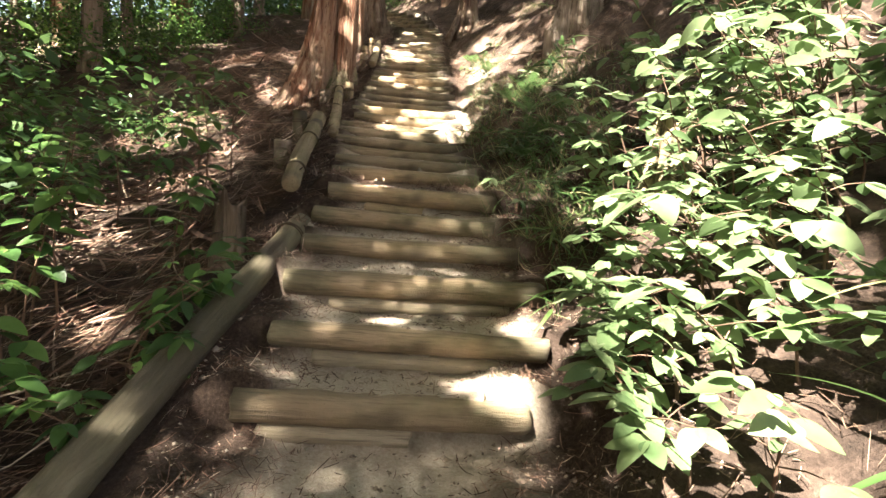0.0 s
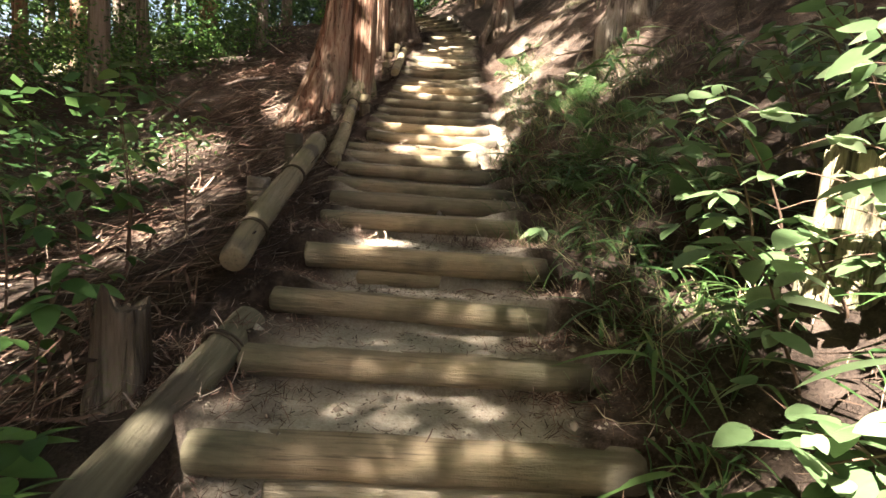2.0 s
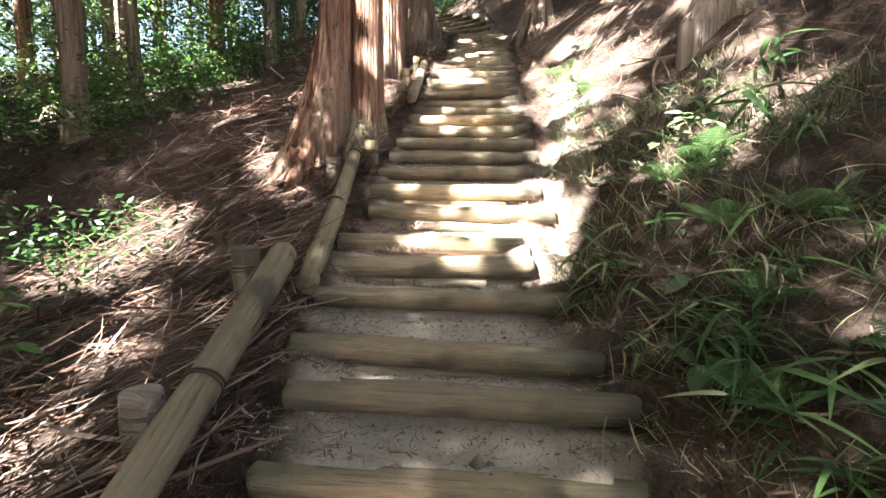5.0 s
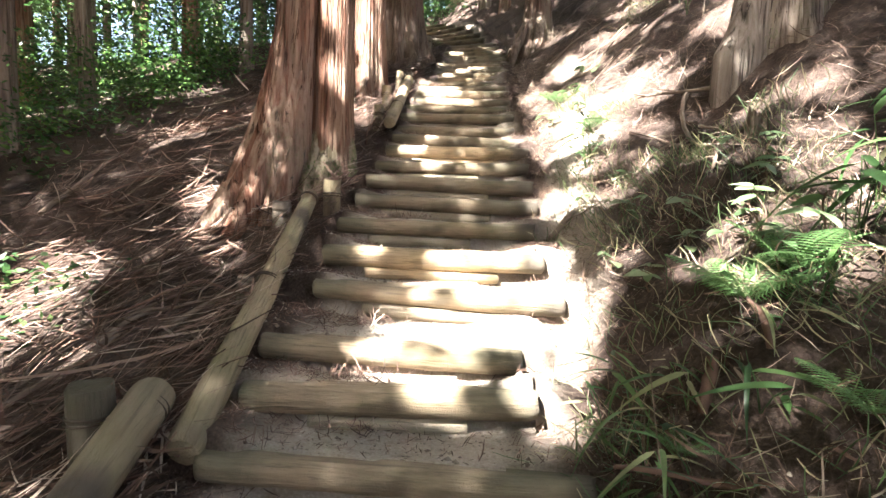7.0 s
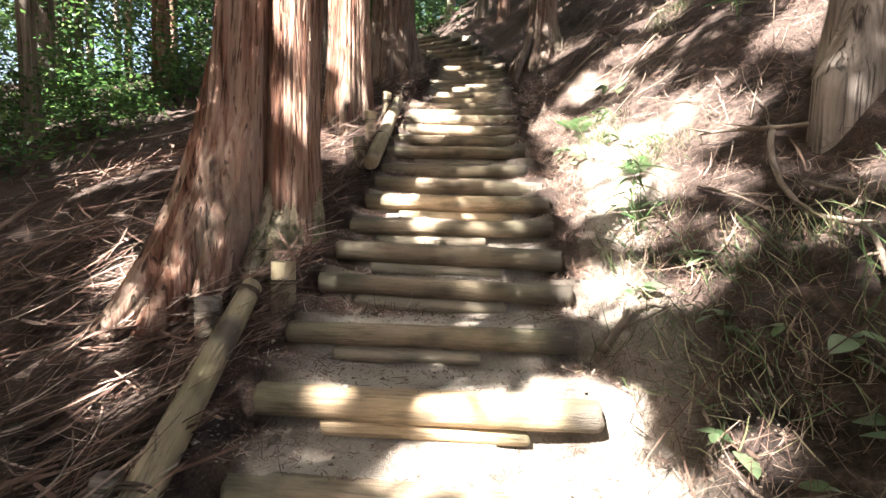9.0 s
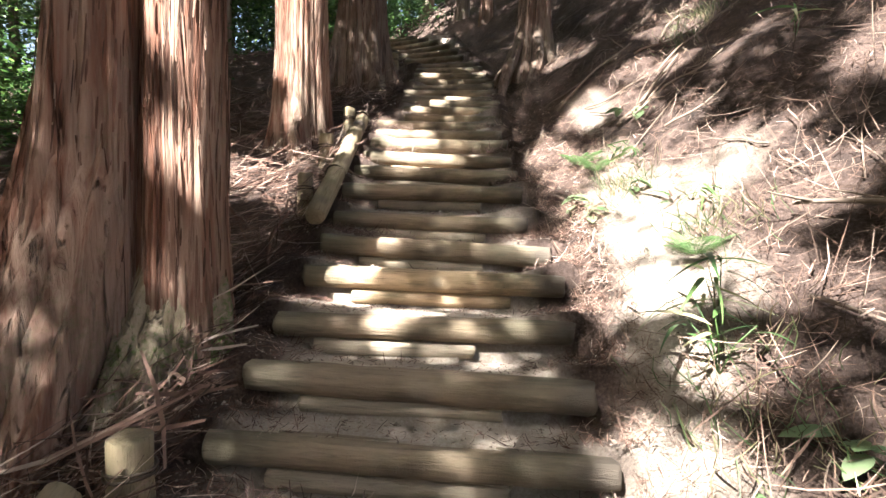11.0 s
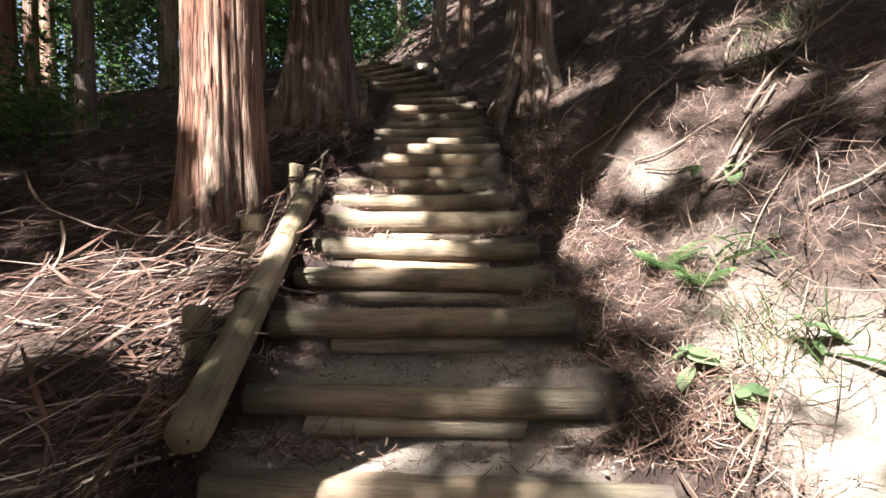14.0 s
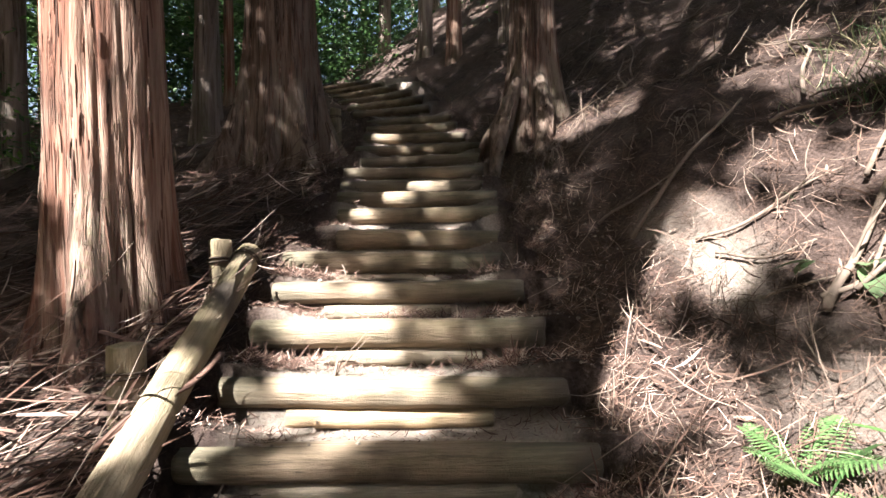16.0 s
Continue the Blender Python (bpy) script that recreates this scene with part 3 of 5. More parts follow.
def tree(x, y, r, height, mat, seed, label, category="cedar tree", near=False, **kw):
    z = ground_z(x, y)
    ob = thing("cedar_tree", label, category, None, pose(x, y, z, 0, 0, 0), "trees of the cedar wood")
    segs, rings = (150, 90) if near else (22, 22)
    part("trunk", trunk_mesh("trunk", r, height, mat, seed, segs, rings, **kw), ob)
    if near:
        peeling(ob.children[0], rings, segs, STRIP if mat in (BARK, BROWNBARK) else GREYSTRIP, int(seed * 10))
    TREES.append((ob, x, y, z, height))
    return ob


def roots(owner, paths, r, mat):
    """Fluted buttress roots that run from a trunk into the ground."""
    for k, path in enumerate(paths):
        p = np.array(path, float)
        t, u = np.linspace(0, 1, 26), np.linspace(0, 1, len(p))
        pts = np.stack([np.interp(t, u, p[:, c]) for c in range(3)], -1)
        for _ in range(6):
            pts[1:-1] = (pts[:-2] + 2 * pts[1:-1] + pts[2:]) / 4
        segs = 40
        v, f = tube(pts, np.interp(t, [0, 0.15, 0.5, 1], [r * 0.55, r * 0.85, r, r * 0.5]), segs)
        centre = np.repeat(pts, segs, 0)
        turn = np.tile(np.linspace(0, 2 * np.pi, segs, endpoint=False), len(pts))
        run = np.repeat(t, segs) * 3
        ridge = 0.16 * wobble(np.cos(turn) * 7 + run * 0.4, np.sin(turn) * 7 + run * 0.3, k + r * 50) + 0.08 * wobble(np.cos(turn) * 19 + run, np.sin(turn) * 19, k)
        v[:len(centre)] = centre + (v[:len(centre)] - centre) * (1 + ridge)[:, None]
        part("root", mesh_data("root", v, f, mat), owner)


def build_trees():
    a = tree(-2.42, 8.97, 0.205, 16, BARK, 2.45, "old red-barked cedar with twin trunks and spreading roots", near=True, flare=2.0, flare_h=2.0, ridge=0.12, lobes=5, lean=(0.085, 0.0))
    part("second_trunk", trunk_mesh("second_trunk", 0.205, 16, BARK, 4.1, 150, 90, flare=0.8, flare_h=0.8, ridge=0.12, lobes=6), a, "", pose(0.49, 0.13, 0.05))
    peeling([c for c in a.children if c.name.startswith("second_trunk")][0], 90, 150, STRIP, 71)
    roots(a, [((0.12, -0.03, 1.9), (-0.02, -0.12, 0.95), (-0.14, -0.28, 0.32), (-0.30, -0.5, -0.1), (-0.44, -0.74, -0.42)),
              ((0.10, -0.06, 1.5), (0.03, -0.2, 0.6), (-0.05, -0.42, 0.05), (-0.16, -0.7, -0.4)),
              ((0.05, 0.0, 1.3), (-0.13, -0.08, 0.5), (-0.32, -0.22, 0.05), (-0.52, -0.4, -0.4)),
              ((0.2, -0.05, 1.2), (0.17, -0.17, 0.5), (0.13, -0.36, 0.0), (0.08, -0.55, -0.4))], 0.15, BARK)
    roots(a, [((0.38, 0.14, 0.9), (0.36, 0.02, 0.45), (0.33, -0.16, 0.1), (0.30, -0.34, -0.3)), ((0.5, 0.14, 0.8), (0.52, 0.03, 0.35), (0.55, -0.09, 0.05), (0.58, -0.2, -0.3)),
              ((0.44, 0.12, 0.7), (0.45, -0.03, 0.3), (0.45, -0.2, 0.0), (0.44, -0.36, -0.3)), ((0.6, 0.16, 0.6), (0.65, 0.06, 0.2), (0.7, -0.02, -0.05), (0.76, -0.08, -0.3))], 0.1, MOSSYBARK)
    tree(-2.54, 12.27, 0.285, 17, BARK, 2.2, "tall straight cedar with peeling red-brown bark", near=True, flare=0.75, ridge=0.09, lobes=6)
    tree(-2.66, 15.5, 0.40, 18, BROWNBARK, 5.0, "thick brown cedar with a wide gnarled root base", near=True, flare=1.6, flare_h=1.4, ridge=0.08, lobes=7)
    tree(2.06, 9.05, 0.33, 17, GREYBARK, 0.7, "grey-barked cedar standing on the steep bank", near=True, flare=0.85, flare_h=1.0, ridge=0.08, lobes=5)
    tree(0.28, 15.2, 0.24, 15, BROWNBARK, 3.3, "dark cedar with roots reaching down the bank", near=True, flare=1.7, flare_h=1.3, ridge=0.08, lobes=5)
    d = TREES[-1][0]
    roots(d, [((-0.1, -0.1, 0.7), (-0.3, -0.3, 0.2), (-0.45, -0.5, -0.3), (-0.52, -0.75, -0.7)), ((0.0, -0.15, 0.6), (0.05, -0.45, 0.1), (-0.05, -0.8, -0.35), (-0.15, -1.1, -0.7)), ((-0.15, 0.0, 0.5), (-0.4, -0.05, 0.0), (-0.6, -0.1, -0.4), (-0.75, -0.2, -0.7))], 0.09, BROWNBARK)
    spots = [(-0.55, 20.6, 0.17), (-1.25, 21.8, 0.19), (0.5, 19.5, 0.16), (-5.4, 20.4, 0.11), (-4.6, 17.6, 0.2), (-5.2, 19.0, 0.22), (-6.0, 20.5, 0.2), (-7.2, 17.0, 0.17), (-4.3, 22.5, 0.2),
             (-10.4, 13.6, 0.2), (-11.2, 16.3, 0.2), (-12.3, 17.4, 0.13), (-9.3, 17.8, 0.22), (-14.5, 19.5, 0.24), (-8.2, 21.3, 0.2), (-12.0, 22.0, 0.2), (-16.0, 15.0, 0.2), (-17.0, 20.0, 0.2),
             (2.6, 22.5, 0.22), (4.5, 18.0, 0.3), (6.0, 13.0, 0.32), (5.0, 23.5, 0.22), (-2.6, 25.0, 0.2), (-0.2, 26.0, 0.2), (1.6, 28.0, 0.2),
             # mostly unseen trees, added behind and beside the path to carry shading crowns
             (3.9, 4.5, 0.3), (6.5, 7.0, 0.3), (-5.5, -2.5, 0.3), (-3.0, -5.5, 0.3), (1.5, -5.0, 0.3), (-8.5, 1.0, 0.28), (-9.5, -4.5, 0.3), (-6.0, -8.5, 0.3), (-12.5, 4.0, 0.25), (-1.0, -9.5, 0.3), (-13.5, 9.0, 0.25), (5.5, -2.0, 0.3)]
    r = random.Random(5)
    for _ in range(75):
        x, y = r.uniform(-34, -7), r.uniform(10, 46)
        if all((x - q[0]) ** 2 + (y - q[1]) ** 2 > 1.7 for q in spots):
            spots.append((x, y, r.uniform(0.1, 0.24)))
    for _ in range(22):
        x, y = r.uniform(-8, 14), r.uniform(24, 42)
        if all((x - q[0]) ** 2 + (y - q[1]) ** 2 > 1.7 for q in spots):
            spots.append((x, y, r.uniform(0.12, 0.24)))
    for k, (x, y, rad) in enumerate(spots):
        grey = k % 3 != 0
        tree(x, y, rad, 13 + 3 * math.sin(k), GREYBARK if grey else BARK, k * 1.37,
             "slender grey-brown trunk in the shaded cedar wood" if grey else "slender red-brown trunk in the shaded cedar wood",
             flare=0.5, lobes=5, lean=(0.015 * math.sin(k * 2.1), 0.012 * math.cos(k * 1.7)))


build_trees()

# places to be sunlit, where gaps are cut in the added canopy: x, y, z, radius
GLADES_STEP = [(0.41, 2.01, 0.70, 0.09), (0.31, 2.06, 0.67, 0.12), (0.22, 2.19, 0.63, 0.09), (-0.25, 2.54, 0.85, 0.08), (0.59, 2.58, 0.86, 0.16), (-0.53, 4.29, 1.50, 0.09), (-0.57, 4.33, 1.56, 0.11), (-0.49, 4.38, 1.50, 0.09), (0.05, 6.36, 2.20, 0.18), (-0.50, 6.40, 2.24, 0.16), (-0.80, 6.50, 2.26, 0.12), (0.05, 6.75, 2.37, 0.24), (-0.35, 6.82, 2.40, 0.24), (0.26, 6.86, 2.36, 0.13), (-0.69, 6.91, 2.29, 0.13)]
GLADES_STEP_B = [(-0.15, 6.95, 2.47, 0.30), (-0.51, 7.00, 2.27, 0.13), (-0.33, 7.03, 2.28, 0.13), (0.23, 7.03, 2.35, 0.12), (0.10, 7.04, 2.31, 0.14), (0.10, 7.05, 2.55, 0.24), (-0.10, 7.20, 2.55, 0.28), (-0.55, 7.30, 2.60, 0.20), (0.00, 7.47, 2.62, 0.20), (-0.40, 7.49, 2.63, 0.17), (-0.08, 7.60, 2.66, 0.10), (0.12, 7.63, 2.69, 0.12), (-0.05, 7.73, 2.71, 0.12), (0.17, 8.62, 2.97, 0.16), (-0.93, 9.32, 3.41, 0.13), (-1.50, 10.00, 4.20, 0.10), (-1.13, 11.47, 4.36, 0.15), (-0.95, 11.64, 4.45, 0.16), (-1.17, 11.65, 4.40, 0.10), (-1.34, 11.65, 4.40, 0.09), (-1.25, 11.98, 4.62, 0.26), (-1.45, 12.30, 4.75, 0.28)]
GLADES_STEP_C = [(-1.70, 12.78, 4.94, 0.16), (-0.70, 13.30, 5.10, 0.11), (-1.10, 13.90, 5.30, 0.12), (-0.93, 14.27, 5.57, 0.20), (-0.90, 15.00, 5.80, 0.13)]
GLADES_BANK_LOW = [(1.00, 1.50, 0.90, 0.40), (1.15, 2.10, 1.30, 0.46), (2.00, 2.60, 2.40, 0.35), (1.50, 2.90, 1.60, 0.50), (1.60, 3.20, 2.00, 0.30), (2.20, 3.30, 2.90, 0.45), (1.10, 3.35, 1.60, 0.22), (2.70, 3.90, 3.20, 0.45), (0.80, 6.35, 2.75, 0.10), (1.35, 6.50, 3.25, 0.16), (1.15, 6.70, 3.10, 0.10), (1.70, 6.80, 3.50, 0.16), (1.00, 6.80, 3.00, 0.13), (1.50, 7.20, 3.40, 0.16), (1.70, 7.60, 3.40, 0.12), (1.20, 7.60, 3.30, 0.10), (1.90, 8.00, 3.90, 0.14), (1.20, 8.00, 3.50, 0.12), (1.60, 8.20, 3.80, 0.14), (0.60, 8.20, 3.10, 0.12), (0.90, 8.30, 3.40, 0.10), (0.32, 8.32, 2.99, 0.15), (0.30, 8.43, 3.03, 0.19), (0.55, 8.75, 3.35, 0.16)]
GLADES_BANK_LOW_B = [(1.00, 8.80, 3.80, 0.14), (0.80, 9.10, 3.75, 0.20)]
GLADES_BANK_HIGH = [(0.70, 9.35, 3.85, 0.30), (0.43, 9.41, 3.65, 0.32), (0.83, 9.54, 3.96, 0.38), (1.22, 9.59, 4.18, 0.29), (0.25, 9.65, 3.67, 0.20), (0.48, 9.70, 3.79, 0.32), (0.66, 9.82, 3.95, 0.45), (0.20, 9.83, 3.71, 0.30), (0.99, 9.93, 4.24, 0.35), (0.52, 9.97, 3.97, 0.40), (2.14, 10.11, 5.03, 0.40), (0.53, 10.14, 4.05, 0.42), (1.04, 10.19, 4.39, 0.42), (0.59, 10.43, 4.17, 0.21), (0.74, 10.55, 4.35, 0.38), (0.59, 10.67, 4.28, 0.36), (0.44, 10.89, 4.33, 0.45), (1.05, 10.90, 4.75, 0.25), (0.32, 11.32, 4.43, 0.14), (0.11, 11.47, 4.43, 0.15), (0.95, 11.60, 5.00, 0.18)]
GLADES_BANK_HIGH_B = [(0.11, 11.62, 4.52, 0.20), (1.30, 11.90, 5.40, 0.20), (0.85, 11.90, 5.15, 0.18), (0.50, 11.95, 4.98, 0.24), (0.60, 12.20, 5.15, 0.20), (1.10, 12.30, 5.40, 0.16), (1.65, 12.82, 6.07, 0.30), (1.50, 13.19, 6.14, 0.20), (1.96, 13.46, 6.55, 0.25), (0.77, 14.10, 6.09, 0.18), (0.51, 14.44, 6.07, 0.22)]
GLADES_LEFT_LOW = [(-1.80, 2.00, 1.10, 0.10), (-2.20, 2.30, 1.40, 0.16), (-1.70, 2.40, 0.70, 0.12), (-2.70, 2.90, 1.60, 0.18), (-1.90, 3.20, 0.95, 0.14), (-2.60, 3.60, 1.00, 0.20), (-3.20, 3.60, 1.90, 0.20), (-2.34, 4.54, 1.35, 0.25), (-2.60, 4.56, 1.27, 0.13), (-2.33, 4.85, 1.46, 0.18), (-2.50, 4.95, 1.38, 0.19), (-2.10, 5.00, 1.50, 0.10), (-2.39, 5.52, 1.69, 0.16), (-2.60, 6.00, 1.90, 0.16), (-2.60, 6.60, 2.10, 0.13), (-3.69, 6.91, 1.96, 0.30), (-3.97, 6.96, 1.90, 0.16)]
GLADES_LEFT_HIGH = [(-3.60, 7.02, 2.05, 0.22), (-4.26, 7.16, 1.94, 0.34), (-3.20, 7.20, 2.10, 0.16), (-3.65, 7.40, 2.16, 0.23), (-4.30, 7.50, 2.10, 0.30), (-2.20, 7.60, 2.50, 0.11), (-4.35, 7.67, 2.08, 0.23), (-3.95, 7.75, 2.20, 0.42), (-2.70, 8.20, 2.60, 0.13), (-4.22, 8.32, 2.34, 0.17), (-4.46, 8.35, 2.29, 0.17), (-2.00, 8.85, 4.90, 0.13), (-3.11, 8.89, 2.87, 0.20), (-1.95, 8.90, 5.50, 0.16), (-4.02, 10.38, 3.36, 0.25), (-4.19, 10.51, 3.71, 0.46), (-1.85, 11.02, 4.13, 0.09), (-2.06, 10.69, 3.90, 0.10), (-2.25, 10.95, 4.03, 0.21), (-1.75, 11.40, 4.40, 0.20), (-2.36, 10.99, 4.06, 0.17), (-2.90, 11.08, 4.09, 0.48), (-3.30, 11.18, 4.08, 0.40), (-3.66, 11.21, 4.03, 0.22)]
GLADES_LEFT_HIGH_B = [(-2.50, 11.95, 7.20, 0.25), (-2.62, 12.05, 6.20, 0.28), (-2.62, 12.05, 5.50, 0.22)]
GLADES_WOOD = [(-10.20, 13.10, 4.00, 0.50), (-6.50, 14.00, 5.20, 0.30), (-9.50, 14.50, 5.50, 0.70), (-0.60, 16.20, 6.50, 0.12), (-1.54, 16.25, 6.40, 0.16), (-12.00, 18.50, 7.00, 0.90), (-11.00, 22.00, 9.00, 1.00), (-3.00, 22.50, 10.00, 0.35), (-4.00, 24.00, 10.50, 0.40)]
GLADES_MORE = [(-3.21, 11.18, 4.05, 0.20), (-2.85, 11.43, 4.15, 0.20), (0.64, 10.25, 4.09, 0.30), (0.49, 9.99, 3.88, 0.30), (0.46, 10.21, 3.98, 0.20), (-2.86, 11.03, 4.06, 0.24), (-2.49, 11.12, 4.08, 0.22), (-2.47, 11.35, 4.17, 0.20), (-2.30, 11.03, 4.05, 0.20), (-2.32, 11.53, 4.29, 0.16), (1.09, 6.85, 2.98, 0.14), (1.42, 7.04, 3.28, 0.15), (0.78, 6.70, 2.78, 0.13), (1.13, 6.28, 2.86, 0.13), (0.41, 4.50, 1.51, 0.09), (1.88, 11.34, 5.61, 0.13), (1.59, 11.32, 5.42, 0.12), (1.80, 12.58, 6.06, 0.12), (1.82, 14.21, 6.78, 0.12)]
GLADES_TRUNKS = [(-1.72, 8.88, 4.58, 0.10), (-1.69, 8.88, 4.69, 0.10), (-1.74, 8.88, 4.42, 0.09), (-1.88, 8.88, 4.24, 0.09), (-2.56, 12.00, 5.93, 0.13), (-2.55, 12.00, 5.47, 0.13), (-2.34, 11.97, 5.14, 0.10), (-2.51, 11.97, 4.87, 0.10)]
GLADES_HEAD = [(0.10, 11.80, 4.59, 0.11), (0.33, 12.01, 4.82, 0.10), (0.92, 16.12, 7.08, 0.10), (1.52, 16.14, 7.45, 0.10), (-0.98, 17.77, 7.16, 0.10), (-1.48, 19.32, 8.00, 0.12), (0.49, 7.15, 2.69, 0.10), (-2.98, 24.00, 10.39, 0.60), (-3.93, 22.00, 10.08, 0.50), (-7.33, 14.00, 5.46, 0.50)]
GLADES = GLADES_HEAD + GLADES_TRUNKS + GLADES_MORE + GLADES_STEP + GLADES_STEP_B + GLADES_STEP_C + GLADES_BANK_LOW + GLADES_BANK_LOW_B + GLADES_BANK_HIGH + GLADES_BANK_HIGH_B + GLADES_LEFT_LOW + GLADES_LEFT_HIGH + GLADES_LEFT_HIGH_B + GLADES_WOOD


def needles(centres, size, spread, per, seed):
    """Sprays of narrow leaflets round centres: verts and quads."""
    g = np.random.default_rng(seed)
    n = len(centres) * per
    c = np.repeat(centres, per, 0) + g.normal(0, 1, (n, 3)) * np.asarray(spread)
    d = g.normal(0, 1, (n, 3))
    d[:, 2] = d[:, 2] * 0.5 - 0.35
    d /= np.linalg.norm(d, axis=1)[:, None]
    s = np.cross(d, g.normal(0, 1, (n, 3)))
    s /= np.linalg.norm(s, axis=1)[:, None]
    ln = size * g.uniform(0.6, 1.3, n)[:, None]
    w = ln * 0.27
    return c, np.stack([c - d * ln / 2, c + s * w / 2 + d * ln * 0.05, c + d * ln / 2, c - s * w / 2 + d * ln * 0.05], 1)


def build_crowns():
    g = np.random.default_rng(11)
    s = np.array(TO_SUN)
    # foliage added out of view to block the sun, seven to thirteen metres up
    n = 10300
    gx, gy = g.uniform(-9, 6.5, n), g.uniform(-1.5, 22, n)
    h = g.uniform(6.5, 12.5, n)
    base = np.stack([gx, gy, bank(gx, gy)], -1)
    centres = base + s * (h / s[2])[:, None]
    m = 2600
    ox, oy = g.uniform(-34, 16, m), g.uniform(-14, 44, m)
    outer = np.stack([ox, oy, bank(ox, oy) + g.uniform(7, 15, m)], -1)
    centres = np.concatenate([centres, outer])
    c, quads = needles(centres, 0.27, (0.30, 0.30, 0.16), 34, 3)
    m = 6500
    ox, oy = g.uniform(-42, -11, m), g.uniform(-16, 44, m)
    far = np.stack([ox, oy, bank(ox, oy) + g.uniform(6, 15, m)], -1)
    edge = []
    # further unseen sprays round the edges, added to cut stray light
    for n, x0, x1, y0, y1 in ((1500, 6, 17, -12, 30), (1500, -15, 8, -14, -1), (1100, -16, -8, -4, 24), (900, -12, 10, 20, 34)):
        ex, ey = g.uniform(x0, x1, n), g.uniform(y0, y1, n)
        edge.append(np.stack([ex, ey, bank(ex, ey)], -1) + s * (g.uniform(7.5, 13, n) / s[2])[:, None])
    far = np.concatenate([far] + edge)
    c2, q2 = needles(far, 0.75, (0.6, 0.6, 0.35), 15, 4)
    reach = np.concatenate([np.full(len(c), 0.035), np.full(len(c2), 0.3)])
    c, quads = np.concatenate([c, c2]), np.concatenate([quads, q2])
    keep = np.ones(len(c), bool)
    spare = g.uniform(0, 1, len(c)) > 0.03
    e1 = np.cross(s, (0, 0, 1.0))
    e1 /= np.linalg.norm(e1)
    e2 = np.cross(s, e1)
    for x, y, z, r in GLADES:
        v = c - np.array((x, y, z))
        along_sun = v @ s
        u, w = v @ e1, v @ e2
        off = np.hypot(u, w) * (1 + 0.38 * wobble(u * 2.2 / r + x * 7, w * 2.2 / r + y * 5, x))
        keep &= ~((off < r * 1.05 + reach) & (along_sun > 0) & spare)
    c, quads = c[keep], quads[keep]
    xy = np.array([(t[1], t[2]) for t in TREES])
    owner = np.empty(len(c), int)
    for k in range(0, len(c), 20000):
        owner[k:k + 20000] = ((c[k:k + 20000, None, :2] - xy[None]) ** 2).sum(2).argmin(1)
    for i, (ob, x, y, z, height) in enumerate(TREES):
        mine = np.where(owner == i)[0]
        if len(mine) < 12:
            continue
        v = (quads[mine] - np.array((x, y, z))).reshape(-1, 3)
        q = np.arange(len(v)).reshape(-1, 4)
        part("crown", fast_mesh("crown", v, q, CROWN), ob, "dark green feathery cedar foliage added overhead to shade the slope")


build_crowns()

# ---- litter, stones and twigs ----


def normals_at(x, y):
    e = 0.06
    z = bank(x, y)
    nrm = np.stack([-(bank(x + e, y) - z) / e, -(bank(x, y + e) - z) / e, np.ones_like(z)], -1)
    return nrm / np.linalg.norm(nrm, axis=1)[:, None]


def scatter(name, label, x, y, length, width, mat, seed, heading=None, turn=0.8, lift=0.01, curl=0.25, tilt=0.15):
    g = np.random.default_rng(seed)
    n = len(x)
    z, w = slope(x, y)
    nrm = normals_at(x, y)
    a = g.uniform(0, 2 * np.pi, n) if heading is None else heading + g.normal(0, turn, n)
    d = np.stack([np.cos(a), np.sin(a), np.zeros(n)], -1)
    d -= nrm * (d * nrm).sum(1)[:, None]
    d += nrm * g.normal(0, tilt, n)[:, None]
    d /= np.linalg.norm(d, axis=1)[:, None]
    ln = length * g.lognormal(0, 0.45, n)
    pos = np.stack([x, y, z + lift * g.uniform(0.2, 1.6, n)], -1) + nrm * np.abs(d * nrm).sum(1)[:, None] * ln[:, None] * 0.3
    v, q = ribbons(pos, d, nrm, ln, width * g.uniform(0.5, 1.5, n), curl, seed + 1)
    return thing(name, label, "litter", fast_mesh(name, v, q, mat), kind="stuff")


